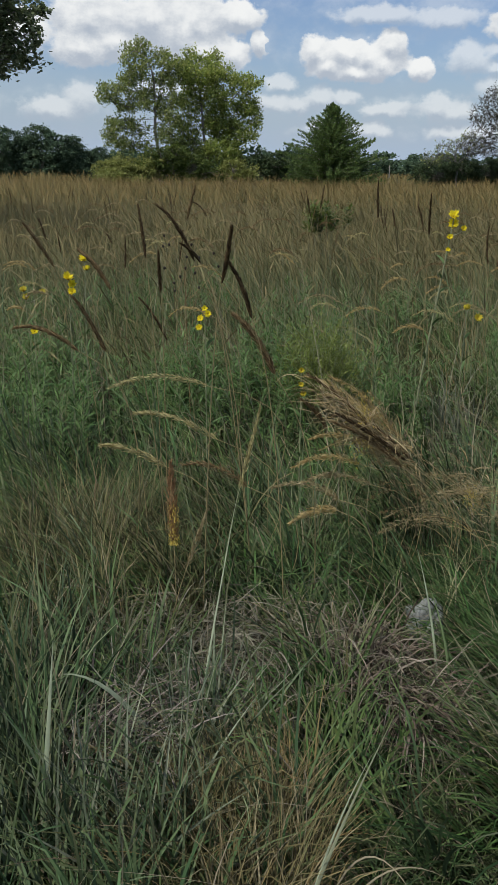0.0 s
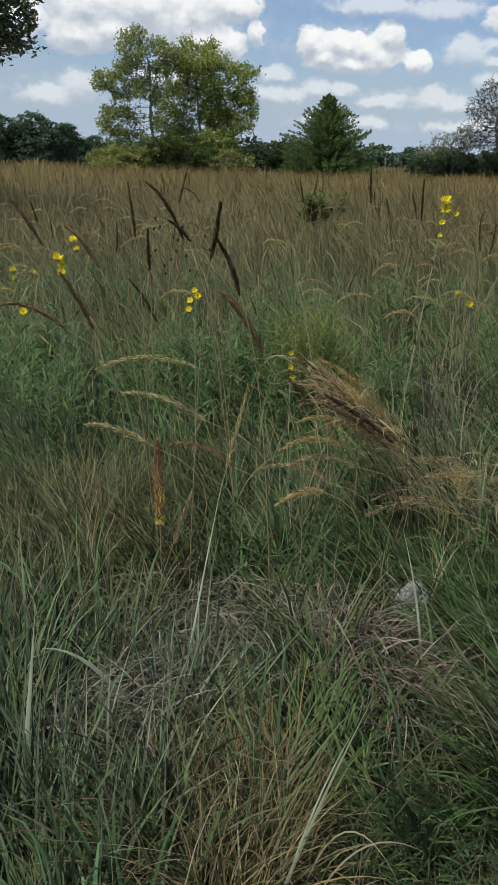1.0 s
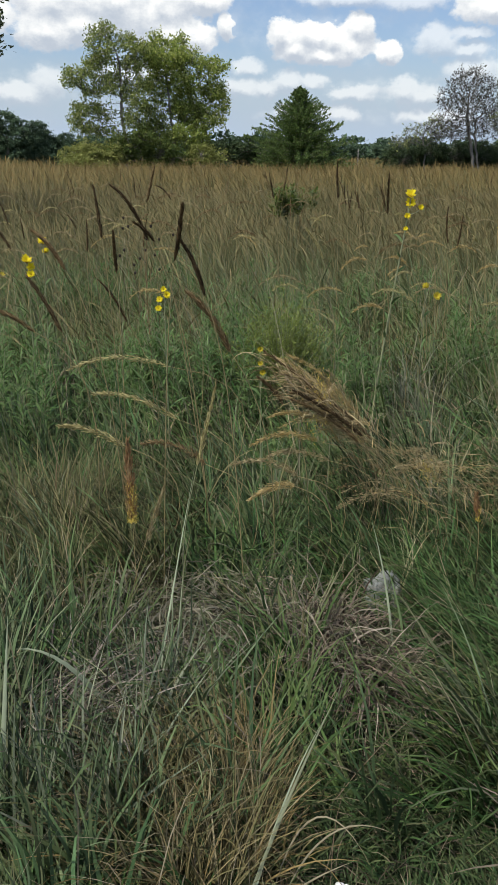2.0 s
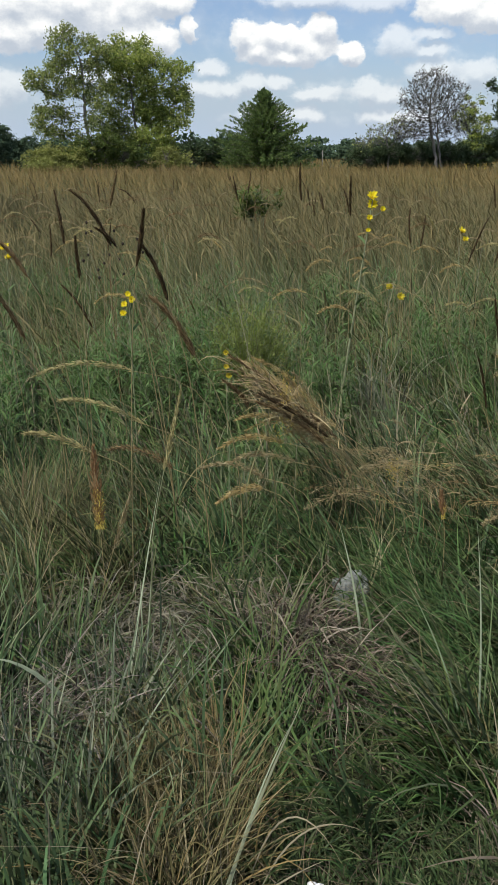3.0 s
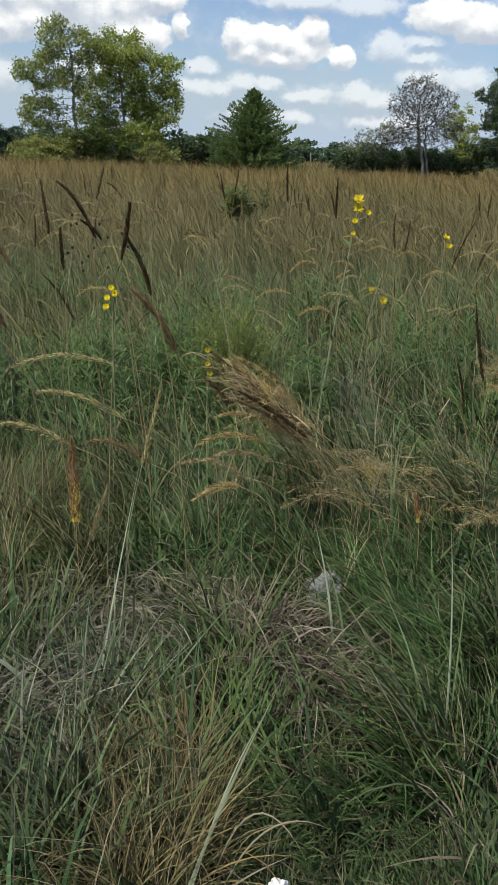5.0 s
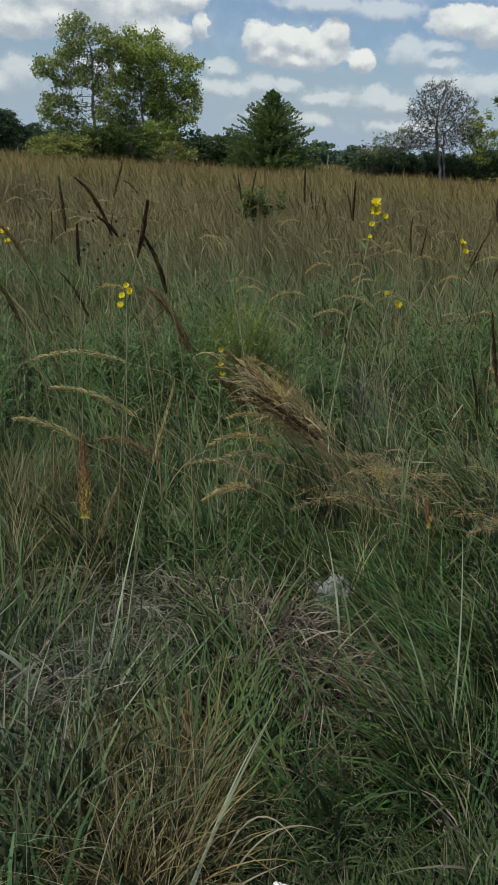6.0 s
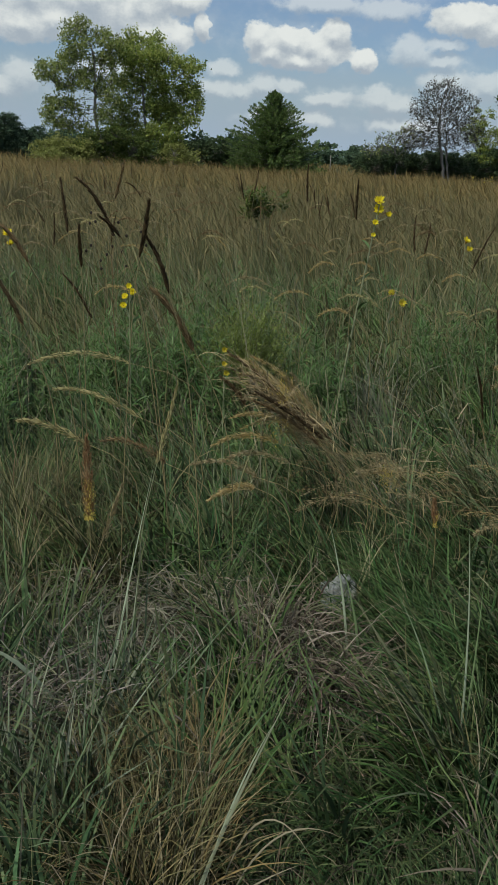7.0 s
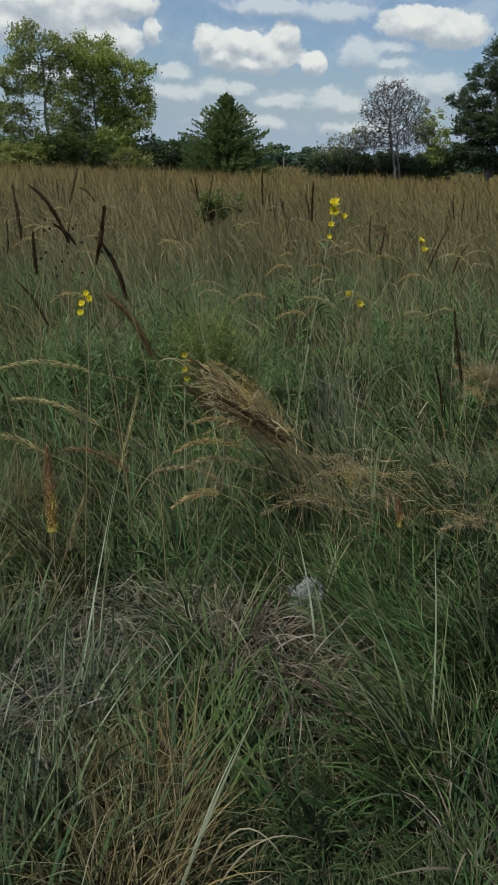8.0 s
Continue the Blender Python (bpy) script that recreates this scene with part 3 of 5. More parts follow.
# grey curls of dead grass lying over the tufts
m = 1500
x, y = rng.normal(-0.14, 0.30, m), rng.normal(2.36, 0.19, m)
near["dry"].strips(np.stack([x, y, ground_height(x, y) + rng.uniform(0.04, 0.20, m)], 1), rng.uniform(0, 6.28, m), rng.uniform(0.07, 0.20, m), rng.uniform(0.0026, 0.0048, m),
                   np.radians(rng.uniform(20, 80, m)), np.radians(rng.uniform(40, 170, m)),
                   np.array([(0.24, 0.225, 0.165), (0.17, 0.155, 0.11), (0.29, 0.275, 0.21), (0.13, 0.14, 0.075)])[rng.integers(0, 4, m)] * rng.uniform(0.35, 0.85, (m, 1)), 6, "blade", wander=1.0, power=1.0)
near["green"].build("green_grass", M_BLADE)
tagged(bpy.data.objects["green_grass"], "dense green meadow grass blades, arched by the wind", "grass", kind="stuff")
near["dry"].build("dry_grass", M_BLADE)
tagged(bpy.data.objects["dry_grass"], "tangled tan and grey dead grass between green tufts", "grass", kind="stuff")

# middle distance, and thinner to the sides and behind
mid = {"green": Shape(), "dry": Shape()}
x, y = wedge(6400, 3.7, 9.0, -29, 33)
hummock = smooth_noise(x, y, 0.45, 97) + 0.5 * smooth_noise(x, y, 0.2, 98)
thick = rng.uniform(0, 1, len(x)) < 0.5 + 0.55 * hummock
x, y = x[thick], y[thick]
sow(mid, x, y, 4, 1.1, 1.75, 0.65, 1.25, np.array([1.0, 0.96, 0.92]))
x, y = wedge(3000, 0.9, 10.0, 28, 337)
sow(mid, x, y, 2, 3.2, 4.6, 0.42, 1.1, 0.85)
x, y = wedge(320, 0.05, 1.1, 0, 360)
sow(mid, x, y, 4, 1.6, 2.2, 0.8, 0.8, 0.8)
# pale bare stems that stand out of the meadow
x, y = wedge(170, 3.2, 7.5, -20, 24)
m = len(x)
mid["dry"].strips(np.stack([x, y, ground_height(x, y)], 1), rng.normal(WIND, 1.2, m), rng.uniform(0.55, 1.05, m), rng.uniform(0.0030, 0.0050, m), np.radians(rng.uniform(0, 16, m)),
                  np.radians(rng.uniform(0, 45, m)), np.array([0.30, 0.28, 0.19]) * rng.uniform(0.6, 1.15, (m, 1)), 7, "stem", wander=0.3)
mid["green"].build("meadow_grass", M_BLADE)
tagged(bpy.data.objects["meadow_grass"], "green tufted meadow grass further out in the field", "grass", kind="stuff")
mid["dry"].build("meadow_straw", M_BLADE)
tagged(bpy.data.objects["meadow_straw"], "dry straw-coloured grass between the green tufts", "grass", kind="stuff")

# tall russet grass of the open field
TALL = np.array([(0.28, 0.185, 0.095), (0.30, 0.22, 0.125), (0.28, 0.22, 0.135), (0.21, 0.185, 0.10), (0.25, 0.145, 0.07), (0.17, 0.17, 0.085), (0.30, 0.25, 0.165)])
TALL = 0.40 * TALL + 0.30 * TALL.mean(0) + 0.30 * np.array([0.215, 0.195, 0.13])


def field(n, r0, r1, a0, a1, width, segs, heads, green, h0=0.72, h1=1.06, tone=(1.0, 1.0, 1.0)):
    shape = Shape()
    x, y = wedge(n, r0, r1, a0, a1)
    keep = rng.uniform(0, 1, n) < 0.70 + 0.10 * smooth_noise(x, y, 2.2 + r0 * 0.08, 41)
    x, y = x[keep], y[keep]
    n = len(x)
    clump = smooth_noise(x, y, 3.0 + r0 * 0.1, 44)
    probs = np.array([0.2, 0.2, 0.16, 0.14, 0.12, 0.1, 0.08])
    col = TALL[rng.choice(len(TALL), n, p=probs)] * np.array([1.16, 1.18, 1.04]) * np.array(tone) * rng.uniform(0.88, 1.1, (n, 1)) * (1 + 0.12 * clump[:, None])
    g = rng.uniform(0, 1, n) < green
    col[g] = np.array([0.115, 0.148, 0.07]) * rng.uniform(0.7, 1.4, (g.sum(), 1))
    h = rng.uniform(h0, h1, n) * (1 + 0.10 * clump)
    h[g] *= rng.uniform(0.55, 0.85, g.sum())
    base = np.stack([x, y, ground_height(x, y) - 0.02], 1)
    az = rng.normal(WIND, 1.2, n)
    plume = (rng.uniform(0, 1, n) < heads) & ~g
    for sel, prof in ((plume, "plume"), (~plume, "blade")):
        k = sel.sum()
        shape.strips(base[sel], az[sel], h[sel], rng.uniform(0.6, 1.5, k) * width, np.radians(rng.uniform(1, 20, k)),
                     np.radians(rng.uniform(15, 95, k) if prof == "plume" else rng.uniform(15, 80, k)), np.array([0.13, 0.15, 0.065]) * rng.uniform(0.7, 1.3, (k, 1)), segs, prof,
                     tip=np.full(k, 1.0), wander=0.3, tip_tint=np.clip(col[sel], 0.01, 0.6))
    return shape


field(22000, 5.4, 12, -22, 27, 0.0036, 5, 0.22, 0.68, 0.5, 0.86, (0.66, 0.70, 0.66)).build("field_grass_front", M_BLADE)
field(54000, 10, 24, -20, 25, 0.0037, 4, 0.42, 0.28, 0.66, 1.02, (0.62, 0.61, 0.54)).build("field_grass_middle", M_BLADE)
field(40000, 22, 62, -20, 25, 0.013, 3, 0.40, 0.08, 0.88, 1.22, (0.82, 0.71, 0.53)).build("field_grass_back", M_BLADE)
field(14000, 60, 170, -22, 27, 0.065, 3, 0.40, 0.05, 1.0, 1.22, (0.84, 0.73, 0.52)).build("field_grass_far", M_BLADE)
field(9000, 7, 60, 28, 338, 0.04, 3, 0.40, 0.20).build("field_grass_around", M_BLADE)
for part_name in ("front", "middle", "back", "far", "around"):
    ob = tagged(bpy.data.objects["field_grass_" + part_name], "tall russet and tan prairie grass gone to seed", "grass", kind="stuff")
    ob.name = "field_grass"

# ---------------------------------------------------------------- leafy green weeds of the middle ground


def weed_mesh(stems, height, leaf, spread, seed, slim=0.16, low=0.25, short=0.6):
    """A clump of upright stems set with narrow leaves."""
    r = np.random.default_rng(seed)
    stem, leaf_shape = Shape(), Shape()
    for _ in range(stems):
        a, rad = r.uniform(0, 6.28), spread * math.sqrt(r.uniform(0, 1))
        bx, by = rad * math.sin(a), rad * math.cos(a)
        h = height * r.uniform(short, 1.05)
        lx, ly = bx + r.normal(-0.05, 0.08) * h, by + r.normal(0, 0.08) * h
        t = np.linspace(0, 1, 5)[:, None]
        pts = np.array([bx, by, 0]) * (1 - t) + np.array([lx, ly, h]) * t
        pts[:, 0] -= 0.05 * h * t[:, 0] ** 2
        stem.tube(pts, np.linspace(0.0028, 0.0012, 5), 3)
        k = int(r.integers(24, 36))
        s = np.sort(r.uniform(low, 1, k))
        c = np.stack([np.interp(s, t[:, 0], pts[:, j]) for j in range(3)], 1)
        az = np.arange(k) * 2.4 + r.uniform(0, 6)
        size = leaf * r.uniform(0.6, 1.2, k) * (1.15 - 0.55 * s)
        if slim < 0.2:
            leaf_shape.strips(c, az, 2 * size, 1.15 * slim * size, r.uniform(0.5, 1.1, k), r.uniform(0.5, 1.5, k), np.ones((k, 3)), 4, "blade", twist=r.uniform(-0.4, 0.4, k))
            continue
        el = r.normal(0.25, 0.35, k)
        d = np.stack([np.sin(az) * np.cos(el), np.cos(az) * np.cos(el), np.sin(el)], 1)
        side = unit(np.cross(d, np.array([0, 0, 1.0]))) * size[:, None] * slim
        leaf_shape.leaves(c + d * size[:, None], d * size[:, None], side, 0.25)
    return stem, leaf_shape


def weed(name, label, category, x, y, stems, height, leaf, spread, seed, mat, slim=0.16, group="", low=0.25):
    ob = root(name, x, y, float(ground_height(np.array(x), np.array(y))), label, category, group)
    if stems <= 12:
        for k in range(stems):
            stem, foliage = weed_mesh(1, height, leaf, spread, seed * 20 + k, slim)
            foliage.build("foliage", mat, stem.build("stem", M_STEM, ob))
    else:
        stem, foliage = weed_mesh(stems, height, leaf, spread, seed, slim, low, 0.85 if low > 0.5 else 0.6)
        tagged(stem.build("twig_mass", M_STEM, ob), kind="stuff")
        tagged(foliage.build("foliage", mat, ob), kind="stuff")
    return ob


models = [weed("leafy_weed", "green leafy meadow weed with narrow leaves among grass", "weed", -0.9 + k * 0.35, 4.6 + 0.12 * k, 8, 0.64, 0.058, 0.17, 60 + k, M_FORB, 0.17, "green weeds in the meadow")
          for k in range(4)]
for k in range(160):
    r = float(rng.uniform(3.9, 8.2))
    a = math.radians(float(rng.uniform(-20, 23)))
    wx, wy = r * math.sin(a), r * math.cos(a)
    if smooth_noise(np.array(wx), np.array(wy), 2.4, 71) < -0.25:
        continue
    s = float(rng.uniform(0.75, 1.12))
    m = pose(wx, wy, float(ground_height(np.array(wx), np.array(wy))), 0, 0, float(rng.uniform(0, 360)))
    c = copy_thing(models[k % 4], m)
    c.scale = (s, s, s)

# a rounded bush of feathery sprays
bush = root("feathery_bush", 0.27, 4.9, 0.0, "rounded light green feathery bush in the tall grass", "bush")
sprays, plumes = Shape(), Shape()
r = np.random.default_rng(81)
for k in range(170):
    az, lift = r.uniform(0, 6.28), r.uniform(0.35, 1.0) ** 0.7
    reach = 0.40 * math.sqrt(max(0.0, 1 - lift ** 2.2)) * r.uniform(0.4, 1.25)
    top = np.array([math.sin(az) * reach, math.cos(az) * reach, 0.26 + 0.50 * lift * r.uniform(0.65, 1.14)])
    t = np.linspace(0, 1, 6)[:, None]
    pts = np.array([0.0, 0.0, 0.0]) + top * np.concatenate([t ** 1.3, t ** 1.3, t], 1)
    sprays.tube(pts, np.linspace(0.003, 0.0008, 6), 3)
    s = np.sort(r.uniform(0.45, 1.0, 60))
    c = np.stack([np.interp(s, t[:, 0], pts[:, j]) for j in range(3)], 1)
    d = unit(r.normal(0, 0.7, (60, 3)) + unit(top)[None] * 0.7)
    size = r.uniform(0.009, 0.020, 60)[:, None] * (1.25 - 0.5 * s[:, None])
    plumes.leaves(c + d * size, d * size, unit(np.cross(d, r.normal(0, 1, (60, 3)))) * size * 0.22, 0.2)
tagged(sprays.build("twig_mass", M_STEM, bush), kind="stuff")
tagged(plumes.build("foliage", M_FEATHER, bush), kind="stuff")
weed("small_bush", "small dark green leafy shrub in russet field grass", "bush", 0.80, 12.2, 30, 1.08, 0.075, 0.24, 83, M_LEAF_SHRUB, 0.35, low=0.74)
# a dead grey weed with drooping strands
weed_ob = root("dead_weed", 0.98, 4.45, 0.0, "dead grey weed with drooping pale strands in grass", "weed")
strands = Shape()
m = 90
r = np.random.default_rng(85)
a, rad = r.uniform(0, 6.28, m), 0.11 * np.sqrt(r.uniform(0, 1, m))
strands.strips(np.stack([rad * np.sin(a), rad * np.cos(a), np.zeros(m)], 1), r.uniform(0, 6.28, m), r.uniform(0.4, 0.72, m), r.uniform(0.003, 0.007, m), np.radians(r.uniform(0, 14, m)),
               np.radians(r.uniform(20, 175, m)), np.array([0.23, 0.235, 0.165]) * r.uniform(0.4, 1.2, (m, 1)), 8, "blade", wander=0.4, power=3.5)
tagged(strands.build("strand_mass", M_BLADE, weed_ob), kind="stuff")

# ---------------------------------------------------------------- trees


def tube_path(a, b, sag, n, r):
    t = np.linspace(0, 1, n)[:, None]
    p = a * (1 - t) + b * t
    p[:, 2] += sag * np.sin(t[:, 0] * np.pi)
    p[1:-1] += r.normal(0, 0.02, (n - 2, 3)) * np.linalg.norm(b - a)
    return p


def tree(name, label, category, x, y, trunk, lobes, clump, per_clump, leaf, leaf_mat, seed, trunk_r=0.16, bark=M_BARK, fill=1.0, flat=0.6, group="", slim=0.55):
    """A tree from its trunk line and its lobes (offset x, depth, height, half width, half height).
    Clumps of leaves fill each lobe, thicker near its skin, and every clump hangs on a twig of the lobe's limb."""
    r = np.random.default_rng(seed)
    ob = root(name, x, y, 0.0, label, category, group)
    trunk = np.array(trunk, float)
    wood = Shape()
    s = np.linspace(0, 1, 9)
    line = np.stack([np.interp(s, np.linspace(0, 1, len(trunk)), trunk[:, j]) for j in range(3)], 1)
    line[1:-1, :2] += r.normal(0, 0.05, (7, 2))
    wood.tube(line, trunk_r * (1 - 0.85 * s) + 0.01, 8)
    foliage = Shape()
    for lx, ly, lz, rx, rz in lobes:
        c = np.array([lx, ly, lz])
        k = int(np.argmin(np.abs(line[:, 2] - (lz - 0.35 * rz - 0.5 * rx))))
        limb = tube_path(line[k], c, 0.1 * rx, 6, r)
        wood.tube(limb, np.linspace(max(0.03, trunk_r * 0.45 * (1 - s[k] * 0.6)), 0.02, 6), 6)
        n = max(4, int(fill * rx * rx * rz / clump ** 3 * 0.9))
        d = unit(r.normal(0, 1, (n, 3)))
        rad = r.uniform(0.25, 1.0, n) ** 0.5 * r.uniform(0.75, 1.12, n)
        p = c + d * rad[:, None] * np.array([rx, rx * 0.9, rz])
        for q in p:
            j = r.integers(2, 6)
            if clump > 0.55:          # twigs of the far woods are too fine to be seen
                continue
            wood.tube(tube_path(limb[j], q, -0.03, 4, r), np.array([0.022, 0.016, 0.011, 0.007]), 3)
        m = n * per_clump
        rep = np.repeat(np.arange(n), per_clump)
        size = r.uniform(0.6, 1.3, n)[rep][:, None]
        off = r.normal(0, 0.45, (m, 3)) * clump * size * np.array([1, 1, flat])
        off[:, 2] -= 0.15 * np.abs(off[:, :2]).sum(1)
        az, el = r.uniform(0, 6.28, m), r.normal(-0.25, 0.5, m)
        along = np.stack([np.sin(az) * np.cos(el), np.cos(az) * np.cos(el), np.sin(el)], 1)
        nor = unit(r.normal(0, 0.6, (m, 3)) + np.array([0, 0, 0.9]))
        side = unit(np.cross(along, nor))
        ls = leaf * r.uniform(0.6, 1.3, m)[:, None]
        foliage.leaves(p[rep] + off, along * ls, side * ls * slim, 0.2)
    wood.build("trunk", bark, ob)
    foliage.build("crown", leaf_mat, ob)
    return ob


def shrub(label, x, y, lobes, mat, seed, leaf=0.08, clump=0.38, per=60, fill=1.9, name="shrub", category="shrub"):
    return tree(name, label, category, x, y, [(0, 0, -0.1), (0.05, 0, 0.6), (0, 0, 1.2)], lobes, clump, per, leaf, mat, seed, 0.07, fill=fill)


shrub("low yellow-green sumac thicket below the trees", -9.6, 58.5, [(-1.1, 0, 1.3, 1.2, 0.8), (0.2, 0, 1.5, 1.3, 0.95), (1.5, 0.2, 1.4, 1.2, 0.8), (-0.2, -0.5, 0.9, 2.2, 0.6)], M_LEAF_SUMAC, 111)
shrub("green saplings at the foot of the airy tree", -7.5, 58.8, [(-0.5, 0, 1.8, 0.9, 0.8), (0.4, 0, 2.0, 0.8, 0.9), (1.2, 0.1, 2.3, 0.9, 0.9)], M_LEAF_SHRUB, 116)
shrub("green shrub in shade under the trees", -6.0, 59.2, [(-0.7, 0, 1.4, 1.1, 1.0), (0.8, 0, 1.6, 1.2, 1.1), (1.9, 0, 1.2, 1.1, 0.9)], M_LEAF_SHRUB, 112)
shrub("shrub with yellowing leaves below the dense tree", -2.6, 59.0, [(0, 0, 1.5, 0.9, 0.9), (1.0, 0.2, 1.3, 0.9, 0.8)], M_LEAF_SUMAC, 113, fill=1.8)
shrub("dark green shrub at the foot of the trees", -0.6, 61.5, [(-0.6, 0, 1.5, 1.3, 1.2), (0.9, 0, 1.7, 1.2, 1.2), (2.0, 0.3, 1.2, 1.0, 0.9)], M_LEAF_DARK, 114)


def cedar(x, y, height, half, seed):
    r = np.random.default_rng(seed)
    ob = root("cedar", x, y, 0.0, "bushy dark green cedar with upswept ragged branches", "conifer")
    wood, needles = Shape(), Shape()
    wood.tube(np.array([(0, 0, -0.1), (0.03, 0, height * 0.5), (0, 0, height * 0.97)]), [0.16, 0.09, 0.015], 7)
    for k in range(560):
        outer = k % 2 == 0
        top = r.uniform(0.06, 1.0) ** 1.15                   # how high the tip of the bough reaches
        full = min(1.0, 1.75 * (1 - top) ** 0.8)
        reach = half * full * (r.choice([0.78, 0.95, 1.05, 1.18]) * r.uniform(0.94, 1.05) if outer else r.uniform(0.25, 0.8)) + 0.06
        f = top
        a = r.uniform(0, 6.28)
        rise = r.uniform(-0.05, 0.34) + 0.5 * f ** 2
        h = max(0.1, top * (height - 0.1) - reach * rise)
        t = np.linspace(0, 1, 5)[:, None]
        tip = np.array([math.sin(a) * reach, math.cos(a) * reach, reach * rise + 0.25 * f ** 5])
        pts = np.array([0, 0, h]) + tip * t + np.array([0, 0, 0.10 * reach]) * (t ** 2 - t)
        wood.tube(pts, np.linspace(0.025, 0.006, 5), 3)
        n = int(60 + 130 * reach / half)
        s = r.uniform(0.25, 1.05, n)
        c = np.stack([np.interp(s, t[:, 0], pts[:, j]) for j in range(3)], 1)
        out_dir = unit(tip[None] + r.normal(0, 0.6, (n, 3)) * reach + np.array([0, 0, 0.35 * reach]))
        c += r.normal(0, 0.13 if outer else 0.18, (n, 3)) * (1.15 - s[:, None]) * np.array([1, 1, 0.5]) + r.normal(0, 0.035, (n, 3))
        size = r.uniform(0.04, 0.098, n)[:, None]
        side = unit(np.cross(out_dir, r.normal(0, 1, (n, 3))))
        needles.leaves(c + out_dir * size * 0.6, out_dir * size, side * size * 0.32, 0.3)
    wood.build("trunk", M_BARK, ob)
    needles.build("crown", M_LEAF_CEDAR, ob)


cedar(3.95, 60.0, 5.45, 3.15, 121)


def grown_tree(name, label, x, y, trunks, lobes, count, leaf, per_tip, leaf_mat, seed, step=0.2, tip_r=0.009, twigs=4, leafy_share=0.3, bark=M_DEADWOOD, tuft=0.075, droop=0.0, per_twig=3):
    """A tree whose boughs grow step by step towards points strewn through its crown lobes (offset x, depth, height, half width, half height)."""
    r = np.random.default_rng(seed)
    ob = root(name, x, y, 0.0, label, "tree")
    share = np.array([l[3] * l[3] * l[4] for l in lobes])
    which = r.choice(len(lobes), count, p=share / share.sum())
    lob = np.array(lobes)[which]
    goal = lob[:, :3] + unit(r.normal(0, 1, (count, 3))) * (r.uniform(0.1, 1.0, (count, 1)) ** 0.4) * np.stack([lob[:, 3], lob[:, 3] * 0.9, lob[:, 4]], 1)
    nodes, parent = [], []
    for line in trunks:
        line = np.array(line, float)
        n = max(3, int(np.linalg.norm(np.diff(line, axis=0), axis=1).sum() / step))
        s = np.linspace(0, len(line) - 1, n)
        first = True
        for q in np.stack([np.interp(s, np.arange(len(line)), line[:, j]) for j in range(3)], 1):
            parent.append(-1 if first else len(nodes) - 1)
            nodes.append(q + (0 if first else 1) * r.normal(0, 0.03, 3))
            first = False
    alive = np.ones(count, bool)
    for _ in range(70):
        if not alive.any():
            break
        grid = np.array(nodes)
        g = goal[alive]
        dist = ((g[:, None] - grid[None]) ** 2).sum(2)
        near_node = dist.argmin(1)
        added = []
        for k in np.unique(near_node):
            pull = unit(g[near_node == k] - grid[k]).sum(0) + r.normal(0, 0.35, 3) + np.array([0, 0, 0.15])
            added.append((k, grid[k] + step * unit(pull)))
        for k, q in added:
            parent.append(int(k))
            nodes.append(q)
        fresh_nodes = np.array([q for _, q in added])
        left = ((goal[:, None] - fresh_nodes[None]) ** 2).sum(2).min(1) > (step * 1.15) ** 2
        alive &= left
    grid = np.array(nodes)
    kids = [[] for _ in parent]
    for k, q in enumerate(parent):
        if q >= 0:
            kids[q].append(k)
    area = np.zeros(len(grid))
    for k in range(len(grid) - 1, -1, -1):
        area[k] = max(tip_r ** 2.2, area[k])
        if parent[k] >= 0:
            area[parent[k]] += area[k]
    radius = area ** (1 / 2.2)
    wood, foliage = Shape(), Shape()
    starts = [(k, None) for k, q in enumerate(parent) if q < 0]
    while starts:
        k, before = starts.pop()
        chain = [k] if before is None else [before, k]
        while kids[chain[-1]]:
            ranked = sorted(kids[chain[-1]], key=lambda j: -radius[j])
            starts += [(j, chain[-1]) for j in ranked[1:]]
            chain.append(ranked[0])
        if len(chain) > 1:
            rad = radius[chain]
            if before is not None:
                rad[0] = rad[1]
            wood.tube(grid[chain], rad, 6 if rad[0] > 0.04 else 3)
    tips = np.array([k for k in range(len(grid)) if not kids[k]])
    rep = np.repeat(tips, per_tip)
    m = len(rep)
    d = unit(r.normal(0, 1, (m, 3)))
    size = leaf * r.uniform(0.5, 1.3, (m, 1))
    hang = r.normal(0, tuft, (m, 3))
    hang[:, 2] -= droop * np.hypot(hang[:, 0], hang[:, 1])
    foliage.leaves(grid[rep] + hang, d * size, unit(np.cross(d, r.normal(0, 1, (m, 3)))) * size * 0.6, 0.2)
    thin = np.where((radius < 0.03) & (grid[:, 2] > 1.5))[0]
    rep = np.repeat(thin, twigs)
    aim = unit(unit(grid[rep] - grid[np.maximum(np.array(parent)[rep], 0)]) * 0.8 + r.normal(0, 0.55, (len(rep), 3)) + np.array([0, 0, 0.25]))
    ends = grid[rep] + aim * r.uniform(0.15, 0.45, (len(rep), 1))
    for k, q in zip(rep, ends):
        wood.tube(np.array([grid[k], (grid[k] + q) / 2 + r.normal(0, 0.025, 3), q]), [0.009, 0.0075, 0.005], 3)
    pick = ends[r.uniform(0, 1, len(ends)) < leafy_share]
    rep2 = np.repeat(np.arange(len(pick)), per_twig)
    m = len(rep2)
    d = unit(r.normal(0, 1, (m, 3)))
    size = leaf * r.uniform(0.5, 1.3, (m, 1))
    foliage.leaves(pick[rep2] + r.normal(0, 0.05 + 0.5 * (tuft - 0.075), (m, 3)), d * size, unit(np.cross(d, r.normal(0, 1, (m, 3)))) * size * 0.6, 0.2)
    wood.build("trunk", bark, ob)
    foliage.build("crown", leaf_mat, ob)
    return ob


